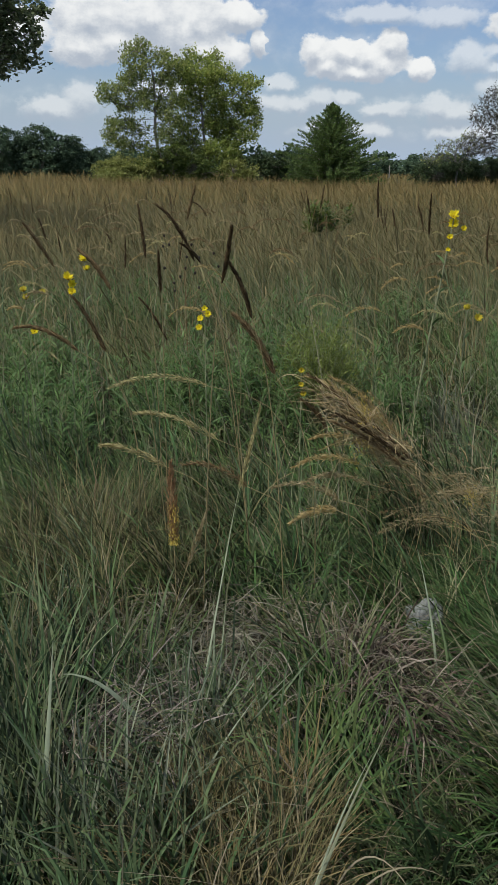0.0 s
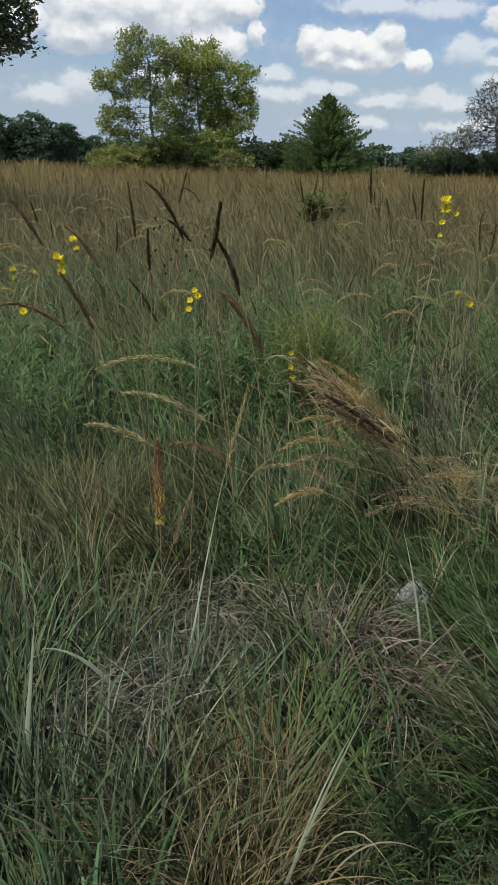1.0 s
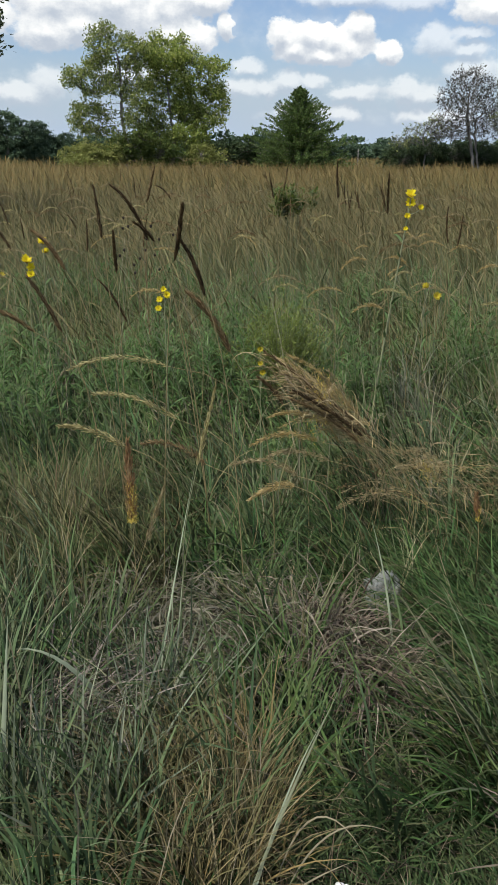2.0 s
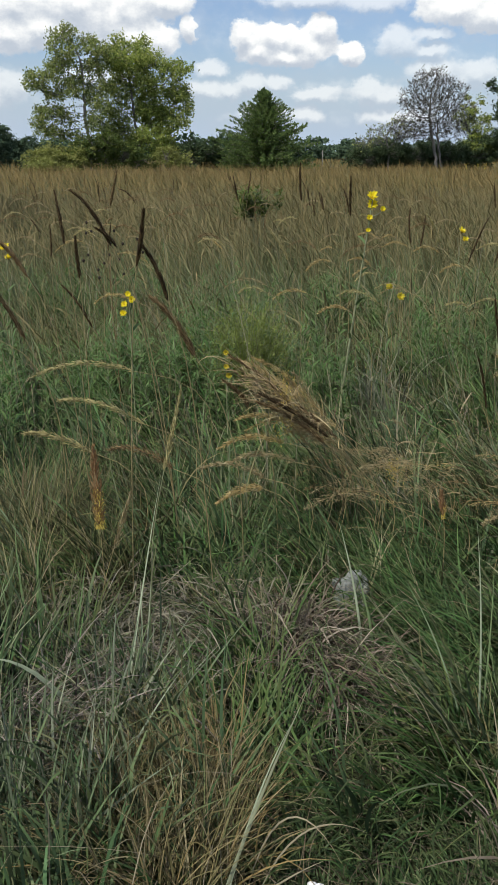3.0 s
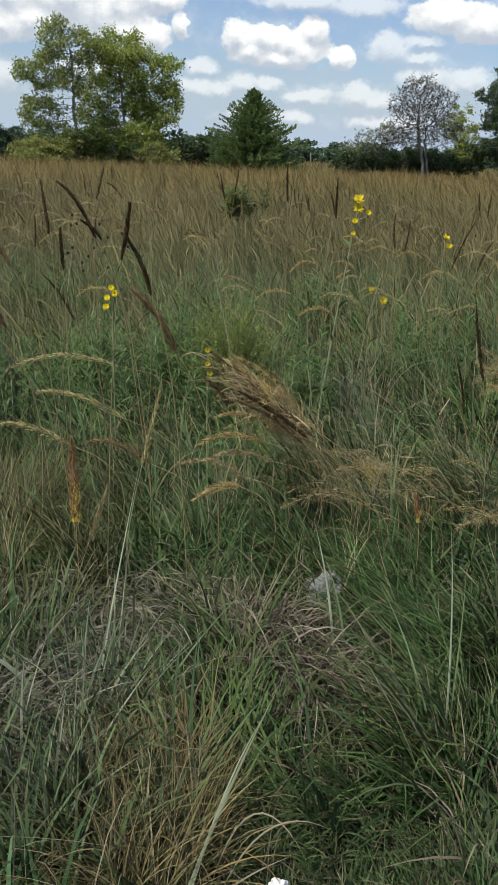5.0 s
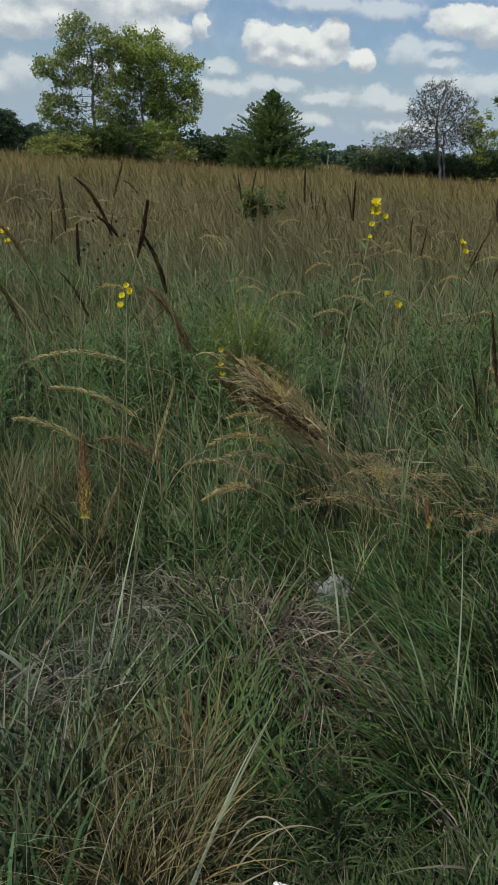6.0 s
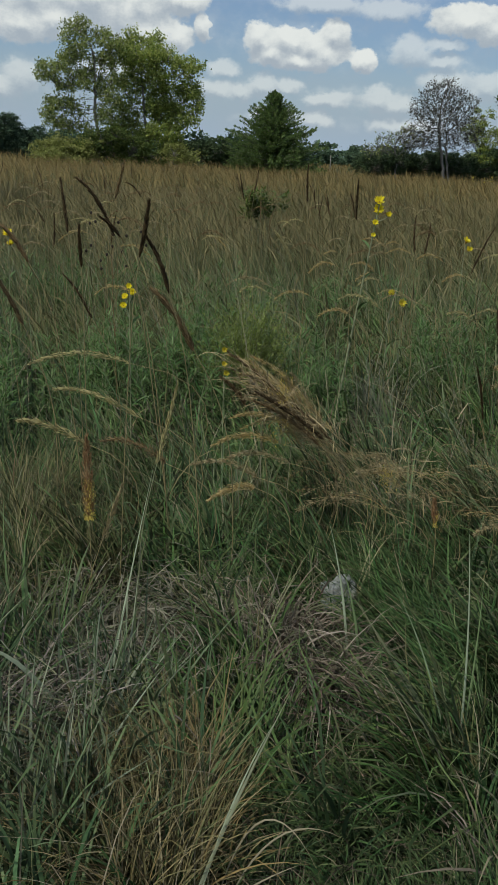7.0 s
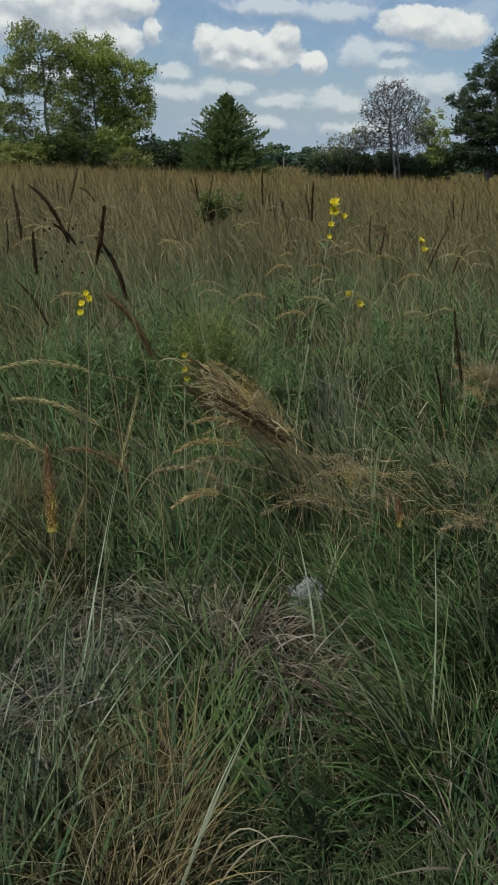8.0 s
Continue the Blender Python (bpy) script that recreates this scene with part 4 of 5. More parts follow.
# the pair of trees at the far side of the field
grown_tree("tree", "airy green tree with open branches and pale bark", -7.21, 60.0,
           [[(0, 0, -0.1), (0, 0, 1.0), (-0.43, 0, 2.5), (-0.63, 0, 3.7), (-0.64, 0, 5.1), (-0.66, 0, 7.1), (-1.1, 0, 8.4)]],
           [(-1.65, 0, 8.76, 0.83, 0.58), (-0.3, 0.4, 8.39, 0.66, 0.5), (-2.33, -0.4, 8.16, 0.42, 0.33), (0.4, 0.2, 7.87, 0.75, 0.58), (-1.35, -0.3, 7.71, 1.0, 0.37), (-1.93, 0, 7.03, 1.08, 0.37),
            (0, 0.4, 6.97, 0.91, 0.5), (-3.24, -0.4, 6.31, 1.16, 0.37), (-1.43, 0.2, 6.1, 1.16, 0.33), (-3.71, -0.3, 5.79, 0.5, 0.25), (-2.64, 0, 5.33, 0.83, 0.29), (0.31, 0.4, 5.79, 0.83, 0.5),
            (-1.1, -0.4, 5.49, 0.83, 0.25), (-2.81, 0.2, 4.3, 1.16, 0.37), (-3.48, -0.3, 3.59, 0.66, 0.5), (-2.0, 0, 3.75, 0.58, 0.33), (-2.63, 0.4, 2.97, 1.16, 0.33), (0.41, -0.4, 4.59, 0.58, 0.66),
            (-1.23, 0.2, 2.78, 0.75, 0.29), (-0.2, 0.2, 5.2, 0.6, 0.9), (0.1, -0.3, 3.6, 0.7, 0.6)],
           1500, 0.076, 50, M_LEAF_ASH, 101, step=0.22, twigs=1, leafy_share=0.8, bark=M_BARK, tuft=0.17, droop=0.5, per_twig=13)
grown_tree("tree", "dense yellow-green broadleaf tree with a rounded ragged crown", -4.72, 62.0,
           [[(0, 0, -0.1), (0.1, 0, 2.2), (-0.1, 0, 4.5), (-0.4, 0, 8.0)], [(0.1, 0, 1.8), (0.9, 0, 3.4), (1.5, 0.1, 5.6)]],
           [(-0.93, 0, 8.39, 0.77, 0.64), (0.54, 0.4, 8.48, 0.64, 0.6), (-0.2, -0.4, 7.43, 1.72, 0.77), (1.58, 0.2, 7.6, 0.6, 0.51), (2.62, -0.3, 6.85, 1.03, 0.69), (3.58, 0, 6.94, 0.39, 0.39),
            (-0.89, 0.4, 5.95, 1.03, 0.86), (0.9, -0.4, 6.05, 1.29, 0.77), (2.8, 0.2, 5.45, 1.03, 0.77), (3.4, -0.3, 4.6, 0.6, 0.6), (-1.18, 0, 4.35, 0.94, 0.86), (0.97, 0.4, 4.35, 1.46, 0.86),
            (2.78, -0.4, 3.72, 0.94, 0.6), (-1.38, 0.2, 2.86, 1.12, 0.77), (1.02, -0.3, 2.75, 1.54, 0.69), (1.97, 0, 1.95, 1.2, 0.51)],
           1800, 0.088, 50, M_LEAF_MULBERRY, 102, step=0.23, twigs=1, leafy_share=0.8, bark=M_BARK, tuft=0.19, droop=0.5, per_twig=15)
grown_tree("bare_tree", "nearly leafless grey tree with a haze of fine twigs", 16.8, 62.0,
           [[(-0.35, 0, -0.1), (-0.55, 0, 1.4), (-0.95, 0, 2.9), (-1.2, 0, 4.2)], [(0.05, 0.1, -0.1), (-0.2, 0.1, 1.4), (-0.45, 0.2, 2.6), (-0.5, 0.2, 3.8)]],
           [(-1.1, 0, 6.3, 1.5, 0.9), (-2.0, 0.2, 5.2, 1.3, 1.2), (0.3, 0, 5.2, 1.4, 1.3), (-1.0, -0.4, 4.6, 1.6, 1.2), (-2.6, 0, 3.2, 1.3, 1.0), (0.8, 0.3, 3.5, 1.3, 1.1), (-0.9, 0.2, 3.3, 1.6, 0.8)],
           1500, 0.062, 3, M_LEAF_SPARSE, 131, leafy_share=0.22)
grown_tree("bare_tree", "small thin-leaved tree with grey twigs", 13.2, 63.0, [[(0, 0, -0.1), (-0.1, 0, 1.2), (-0.2, 0, 2.2)]],
           [(0.6, 0, 3.3, 1.1, 0.8), (-0.7, 0, 2.9, 1.1, 0.7), (-1.8, 0, 2.3, 1.0, 0.5)], 330, 0.062, 5, M_LEAF_ASH, 133)
shrub("grey-green brush thicket along the field edge", 14.0, 64.0, [(-2.6, 0, 1.3, 1.4, 1.1), (-0.6, 0, 1.6, 1.5, 1.2), (1.6, 0, 1.5, 1.6, 1.1), (3.6, 0, 1.4, 1.4, 1.1)], M_LEAF_DARK, 141, 0.065, 0.36, 70, 2.3)
shrub("dull green hedge shrubs along the field edge", 18.4, 65.0, [(-1.6, 0, 1.6, 1.5, 1.2), (0.4, 0, 1.4, 1.5, 1.2), (2.2, 0, 1.6, 1.4, 1.3)], M_LEAF_DARK, 142, 0.10, 0.42, 44)
tree("tree", "young yellow-green tree beside the large dark one", "tree", 19.9, 66.0, [(0, 0, -0.1), (0.05, 0, 2.0), (0.1, 0, 5.0)],
     [(0, 0, 5.0, 1.0, 0.9), (0.5, 0, 3.6, 1.3, 1.1), (-0.7, 0, 3.8, 0.9, 0.8), (0.6, -0.4, 2.2, 1.5, 1.0)], 0.4, 60, 0.08, M_LEAF_MULBERRY, 151, 0.09, fill=1.4)
tree("tree", "large dark green broadleaf tree at the field edge", "tree", 23.9, 64.0, [(0, 0, -0.1), (0, 0, 3.0), (0.1, 0, 9.5)],
     [(0.2, 0, 9.4, 1.6, 1.3), (-0.7, 0, 7.8, 1.6, 1.1), (-1.9, 0, 6.4, 1.7, 1.0), (1.4, 0, 7.2, 2.0, 1.6), (-1.2, -0.5, 4.5, 2.3, 1.4), (1.6, 0, 4.4, 2.3, 1.6),
      (-1.6, 0, 2.6, 2.2, 1.0), (1.4, -0.4, 2.2, 2.2, 1.2)], 0.42, 64, 0.085, M_LEAF_DARK, 152, 0.24, fill=1.9)
# overhanging cottonwood beside the camera's field
tree("cottonwood", "cottonwood tree with hanging glossy grey-green leaves", "tree", -8.05, 15.5, [(0, 0, -0.1), (0.2, 0, 2.4), (0.1, 0, 5.0), (0, 0, 9.0)],
     [(3.0, -0.3, 4.3, 0.9, 0.7), (1.6, 0.2, 5.2, 0.8, 0.7), (3.68, -0.2, 3.5, 0.58, 0.42), (3.2, -0.2, 3.15, 0.42, 0.35), (3.85, -0.2, 3.95, 0.5, 0.4), (-0.8, -0.6, 8.0, 1.2, 1.1), (-2.0, 0, 5.8, 1.2, 1.0), (-0.6, 1.2, 5.6, 1.1, 0.9)],
     0.23, 44, 0.046, M_LEAF_COTTON, 161, 0.22, fill=2.6, flat=0.9, slim=0.8)

# the dark belt of woods at the far edge, tree by tree
WOODS = []
for k, (w, h, seed) in enumerate(((3.6, 6.2, 171), (4.4, 5.6, 172), (3.2, 5.0, 173))):
    WOODS.append(tree("far_tree", "dark blue-green tree in the far belt of woods", "tree", -3.0 + 7 * k, 168 + 3 * k, [(0, 0, -0.2), (0.1, 0, h * 0.4), (0, 0, h * 0.8)],
                      [(0, 0, h * 0.72, w * 0.6, h * 0.28), (-w * 0.5, 0, h * 0.5, w * 0.6, h * 0.32), (w * 0.5, 0, h * 0.52, w * 0.6, h * 0.3), (0, -0.5, h * 0.25, w * 0.9, h * 0.25)],
                      0.75, 7, 0.45, M_LEAF_FAR, seed, 0.2, fill=1.2, group="trees of the far woods"))
for k in range(72):
    wx = -95 + 3.05 * k + float(rng.normal(0, 0.8))
    s = float(rng.uniform(0.62, 0.92))
    c = copy_thing(WOODS[k % 3], pose(wx, 172 + float(rng.uniform(-6, 8)), 0, 0, 0, float(rng.uniform(0, 360))))
    c.scale = (s * 1.25, s * 1.25, s)
for k in range(36):
    s = float(rng.uniform(0.7, 0.95))
    c = copy_thing(WOODS[(k + 1) % 3], pose(-98 + 6.1 * k + float(rng.normal(0, 1)), 188, 0, 0, 0, float(rng.uniform(0, 360))))
    c.scale = (s * 1.5, s * 1.5, s)
# nearer dark clump at the field's far corner
corner = tree("far_tree", "dark green tree in the clump at the field corner", "tree", -34.0, 94.0, [(0, 0, -0.2), (0.1, 0, 2.4), (0, 0, 4.6)],
              [(0, 0, 4.3, 2.2, 1.6), (-1.8, 0, 3.0, 2.2, 1.7), (1.8, 0, 3.2, 2.2, 1.6), (0, -0.5, 1.5, 3.3, 1.5)], 0.6, 60, 0.13, M_LEAF_FAR, 177, 0.2, fill=1.3, group="trees at the field corner")
for tx, ty, s in ((-30.5, 92, 0.75), (-27.0, 91, 0.92), (-24.0, 92, 0.98), (-21.2, 93, 0.80), (-18.6, 95, 0.62), (-16.4, 97, 0.55)):
    c = copy_thing(corner, pose(tx, ty, 0, 0, 0, tx * 31))
    c.scale = (s, s, s)
    tagged(c, "dark green tree in the clump at the field corner", group="trees at the field corner")

# ---------------------------------------------------------------- seed stalks of the tall grass


def bezier(points, n):
    """A smooth curve over three or four control points."""
    p = np.array(points, float)
    t = np.linspace(0, 1, n)[:, None]
    p = np.repeat(p[:, None], n, 1)
    while len(p) > 1:
        p = p[:-1] * (1 - t) + p[1:] * t
    return p[0]


def spikelets(shape, axis, count, out_len, thick, seed, bristle=0.0, taper=0.75):
    """Narrow spikelets crowded round an axis, pointing to its tip; bristle lets some stand out."""
    r = np.random.default_rng(seed)
    k = len(axis)
    s = np.sort(r.uniform(0, 1, count))
    c = np.stack([np.interp(s * (k - 1), np.arange(k), axis[:, j]) for j in range(3)], 1)
    tang = unit(np.gradient(axis, axis=0))
    d = unit(np.stack([np.interp(s * (k - 1), np.arange(k), tang[:, j]) for j in range(3)], 1))
    rad = unit(np.cross(d, r.normal(0, 1, (count, 3))))
    envelope = (np.sin(np.clip(0.05 + 0.95 * s, 0, 1) ** 0.8 * np.pi) ** 0.8 * taper + (1 - taper) * (1 - s))[:, None]
    c = c + rad * thick * envelope * r.uniform(0.2, 1.0, (count, 1))
    aim = unit(d + rad * (0.14 + bristle * r.uniform(0, 1, (count, 1))))
    size = out_len * r.uniform(0.6, 1.25, count)[:, None]
    side = unit(np.cross(aim, rad + r.normal(0, 0.3, (count, 3)))) * size * 0.16
    shape.leaves(c + aim * size * 0.7, aim * size, side, 0.4)


def stalk(depth, xt, zt, xb, zb, seed, mat=M_HEAD_DARK, label="dark brown seed head on a tall dry grass stalk", thick=0.0065, count=150, bristle=0.0, bow=0.25,
          stem_mat=M_STRAW, name="grass_stalk", group="seed stalks in the field", grain=0.0115):
    """A grass stalk: its stem rises from the ground and bends into the head that ends at (xt, zt)."""
    r = np.random.default_rng(seed)
    run = float(np.clip((xb - xt) / max(abs(zt - zb), 0.05), -0.6, 0.6))
    x0 = xb + 0.28 * run * zb
    z0 = float(ground_height(np.array(x0), np.array(depth)))
    ob = root(name, x0, depth, z0, label, "grass", group)
    head0, head1 = np.array([xb - x0, 0.0, zb - z0]), np.array([xt - x0, r.uniform(-0.04, 0.04), zt - z0])
    back = head0 - (head1 - head0) * 1.2
    back[2] = min(back[2], head0[2] - 0.05)
    stem = Shape()
    stem.tube(bezier([(0, 0, -0.02), (back[0] * 0.6, 0, back[2] * 0.55), back, head0], 9), np.linspace(0.0022, 0.0012, 9), 5)
    head = Shape()
    mid_pt = (head0 + head1) / 2 + np.array([r.uniform(-0.02, 0.02), 0, bow * abs(head1[0] - head0[0])])
    axis = bezier([head0, mid_pt, head1], 9)
    head.tube(axis, np.linspace(0.0012, 0.0005, 9), 4)
    spikelets(head, axis, count, grain, thick, seed, bristle)
    stem.build("stem", stem_mat, ob)
    head.build("seed_head", mat, ob)
    blade = Shape()
    h = float(r.uniform(0.25, 0.5)) * head0[2]
    blade.strips(np.array([[back[0] * 0.35, 0, h]]), np.array([r.uniform(0, 6.28)]), np.array([r.uniform(0.22, 0.38)]), np.array([0.0045]),
                 np.array([0.35]), np.array([r.uniform(0.8, 1.7)]), np.array([[0.13, 0.13, 0.06]]), 6, "blade", tip=np.array([0.8]))
    blade.build("blade", M_BLADE, ob)
    return ob


# depth, tip x, tip height, head foot x, head foot height
STALKS_WEST = [(2.9, -0.38, 1.415, -0.265, 1.245), (3.42, -0.53, 1.39, -0.50, 1.20),
               (3.12, -0.41, 1.25, -0.405, 1.11), (4.0, -0.618, 0.95, -0.492, 0.762), (8.35, -2.24, 1.05, -2.18, 0.86),
               (9.0, -1.74, 0.90, -1.65, 0.77), (7.04, -0.72, 1.00, -0.75, 0.79), (8.74, -2.15, 0.88, -2.13, 0.68),
               (5.94, -1.01, 1.07, -1.01, 0.87), (9.0, -0.82, 1.20, -0.67, 1.06)]
STALKS_EAST = [(7.87, 0.45, 1.39, 0.42, 1.20), (7.49, 0.28, 1.35, 0.32, 1.15), (5.2, 0.60, 1.47, 0.61, 1.27), (7.02, 1.15, 1.26, 1.20, 1.07), (4.75, 0.82, 1.41, 0.83, 1.21),
               (5.54, 1.35, 1.19, 1.36, 0.98), (5.82, 1.52, 1.13, 1.49, 0.93), (9.0, 1.23, 1.14, 1.25, 0.99), (5.4, 1.818, 1.147, 1.696, 0.869), (5.58, 2.02, 1.04, 1.93, 0.85),
               (7.61, 2.57, 1.28, 2.59, 1.08), (2.9, 1.03, 1.05, 1.09, 0.79), (3.75, 1.27, 0.65, 1.33, 0.41), (5.85, 2.28, 0.54, 2.31, 0.32), (9.0, 3.15, 1.19, 3.14, 0.98)]
for k, row in enumerate(STALKS_WEST + STALKS_EAST):
    stalk(*row, 200 + k, bow=0.4, bristle=0.12, thick=0.0062 if row[0] < 6 else 0.010, count=330 if row[0] < 6 else 220)
# the two stout dark heads that stand highest beside the plumes
for k, row in enumerate([(2.6, -0.132, 1.365, -0.159, 1.216), (2.6, -0.139, 1.275, -0.071, 1.114)]):
    stalk(*row, 250 + k, bow=0.15, bristle=0.1, thick=0.0056, count=420, label="stout dark brown seed head on a leaning grass stalk", grain=0.014)
stalk(2.9, -0.301, 1.299, -0.246, 1.242, 253, bow=0.2, thick=0.006, count=180)
# broader russet heads bowed over
for k, row in enumerate([(2.75, -0.131, 1.093, 0.004, 0.911), (5.0, -0.445, 1.433, -0.492, 1.252), (2.9, -0.644, 1.267, -0.544, 1.148), (3.7, -1.04, 1.30, -0.93, 1.13), (2.9, -0.664, 1.118, -0.569, 0.941), (2.9, -0.86, 1.02, -0.66, 0.94)]):
    stalk(*row, 260 + k, M_HEAD_BROWN, "bowed russet seed head on a tall grass stalk", 0.0075 if k else 0.013, 420 if k else 560, 0.18 if k else 0.3, 0.3, grain=0.012)
# pale straw heads
for k, row in enumerate([(5.54, 0.46, 1.06, 0.57, 0.88), (6.08, 1.59, 1.13, 1.69, 0.94), (3.4, -0.66, 0.68, -0.26, 0.70), (3.1, -0.51, 0.66, -0.20, 0.57), (2.9, -0.60, 0.60, -0.37, 0.53)]):
    stalk(*row, 280 + k, M_HEAD_PALE, "arching pale straw seed head on a grass stalk", 0.014, 320, 0.5, 0.22)
# the drooping fan of russet and tan plumes
for k, row in enumerate([(3.3, 0.13, 0.77, 0.52, 0.46), (3.12, 0.23, 0.67, 0.50, 0.50), (3.2, 0.18, 0.72, 0.55, 0.50), (3.0, 0.08, 0.51, 0.32, 0.52), (2.9, 0.01, 0.46, 0.24, 0.42),
                         (2.8, 0.07, 0.36, 0.23, 0.42), (3.25, 0.22, 0.79, 0.50, 0.54), (2.8, -0.30, 0.57, -0.08, 0.50), (3.15, 0.15, 0.56, 0.40, 0.52), (2.95, 0.12, 0.47, 0.36, 0.46)]):
    stalk(*row, 300 + k, (M_HEAD_GOLD, M_HEAD_DARK, M_HEAD_GOLD, M_HEAD_GOLD, M_HEAD_TAN, M_HEAD_GOLD, M_HEAD_GOLD, M_HEAD_BROWN, M_HEAD_GOLD, M_HEAD_TAN)[k], "drooping russet plume in a fan of bent grass", 0.016, 420, 0.9, 0.3, group="fan of bent plumes", grain=0.009)
fan = np.random.default_rng(44)
for k, row in enumerate([(2.93, 0.231, 0.731, 0.479, 0.561), (2.92, 0.225, 0.690, 0.464, 0.540), (3.05, 0.128, 0.842, 0.362, 0.647), (2.98, 0.104, 0.771, 0.192, 0.665), (3.04, 0.286, 0.696, 0.525, 0.516)]):
    stalk(*row, 380 + k, M_HEAD_DARK if k == 0 else M_HEAD_BROWN, "dark rust spine of a bent plume", 0.0095 if k < 2 else 0.0075, 400, 0.35, 0.12, group="fan of bent plumes")
# the loose tan mass that hangs about the spines
for k in range(12):
    along = fan.uniform(-0.6, 1.0)
    foot_x, foot_z = 0.47 + 0.06 * along + fan.uniform(-0.04, 0.03), 0.49 - 0.03 * along + fan.uniform(-0.05, 0.03)
    reach, turn = fan.uniform(0.16, 0.36), math.radians(132 + fan.uniform(-16, 40))
    stalk(3.04 + 0.24 * fan.uniform(0, 1), foot_x + reach * math.cos(turn), foot_z + 0.95 * reach * math.sin(turn), foot_x, foot_z, 350 + k, (M_HEAD_GOLD, M_HEAD_TAN, M_HEAD_TAN)[k % 3],
          "loose tan plume in a fan of bent grass", 0.020, 260, 1.0, fan.uniform(0.1, 0.55), group="fan of bent plumes", grain=0.0085)
for k, row in enumerate([(3.1, 0.59, 0.44, 0.76, 0.37), (2.8, 0.38, 0.33, 0.60, 0.38), (3.0, 0.62, 0.40, 0.82, 0.42), (3.05, 0.66, 0.47, 0.80, 0.40)]):
    stalk(*row, 320 + k, M_HEAD_TAN, "loose tan plume in a fan of bent grass", 0.032, 520, 1.8, 0.3, group="fan of bent plumes", grain=0.006)
for k, row in enumerate([(4.2, 1.52, 0.43, 1.69, 0.52), (4.25, 1.66, 0.44, 1.80, 0.56), (4.3, 1.58, 0.36, 1.76, 0.40), (4.15, 1.70, 0.34, 1.86, 0.42), (4.3, 1.74, 0.52, 1.86, 0.40), (2.6, 0.95, 0.36, 1.12, 0.40)]):
    stalk(*row, 330 + k, M_HEAD_TAN, "loose tan plume lying in the grass", 0.040, 520, 1.8, 0.3, group="fan of bent plumes", grain=0.007)
# golden straws that arch over from the spines and hang
def hanging_straws(x, y, label, lines, count, seed, reach=(0.10, 0.24), loose=0.018, bright=(0.4, 0.75)):
    """Fine straws that leave the given lines and bend down to the grass."""
    r = np.random.default_rng(seed)
    ob = root("hanging_straw", x, y, 0.0, label, "grass", "fan of bent plumes")
    sh = Shape()
    pick, s = r.integers(0, len(lines), count), r.uniform(0, 1, (count, 1))
    a, b = np.array([l[0] for l in lines])[pick], np.array([l[1] for l in lines])[pick]
    p = a * (1 - s) + b * s + r.normal(0, 1, (count, 3)) * loose - np.array([x, y, 0.0])
    tone = np.array([(0.40, 0.315, 0.165), (0.30, 0.23, 0.115), (0.48, 0.39, 0.22), (0.19, 0.135, 0.07)])[r.integers(0, 4, count)]
    sh.strips(p, r.normal(-1.45, 0.75, count), r.uniform(*reach, count), r.uniform(0.0020, 0.0040, count), np.radians(r.uniform(25, 85, count)), np.radians(r.uniform(20, 110, count)),
              tone * r.uniform(*bright, (count, 1)), 6, "blade", wander=0.7, power=1.2)
    tagged(sh.build("straw_mass", M_BLADE, ob), kind="stuff")


hanging_straws(0.30, 3.0, "golden straws arching over in a bent grass fan", [((0.20, 3.02, 0.78), (0.52, 3.02, 0.54)), ((0.24, 2.98, 0.72), (0.54, 3.0, 0.52)), ((0.14, 3.0, 0.80), (0.40, 3.0, 0.62))], 330, 611, bright=(0.5, 1.0))
hanging_straws(0.72, 3.0, "tan straws tangled low over swept grass", [((0.50, 2.95, 0.46), (1.15, 3.0, 0.40)), ((0.62, 2.8, 0.38), (1.25, 2.9, 0.36)), ((0.7, 3.3, 0.40), (1.5, 3.3, 0.38))], 280, 612, (0.06, 0.15), 0.06)
# a cluster of loose mauve-tan plumes beside two dark heads
for k in range(11):
    low = k % 3 == 2
    x, z = 1.74 + fan.uniform(-0.05, 0.09), (0.36 if low else 0.46) + fan.uniform(-0.05, 0.06)
    stalk(4.15 + 0.2 * fan.uniform(0, 1), x - fan.uniform(0.06, 0.17), z + fan.uniform(0.0, 0.12), x, z, 740 + k, M_HEAD_GOLD if low else M_HEAD_TAN, "loose mauve-tan plume over green grass",
          0.030, 260, 1.6, 0.2, group="fan of bent plumes", grain=0.010)
# a haze of fine open heads over the swept grass
for k in range(18):
    d, x, z = fan.uniform(2.5, 3.2), fan.uniform(0.52, 1.22), fan.uniform(0.32, 0.45)
    stalk(d, x - fan.uniform(0.12, 0.22), z + fan.uniform(-0.02, 0.07), x, z, 700 + k, (M_HEAD_TAN, M_HEAD_GOLD, M_HEAD_BROWN)[k % 3], "fine open tan grass head over green blades",
          0.034, 150, 1.8, 0.35, group="fine open heads", grain=0.0058)
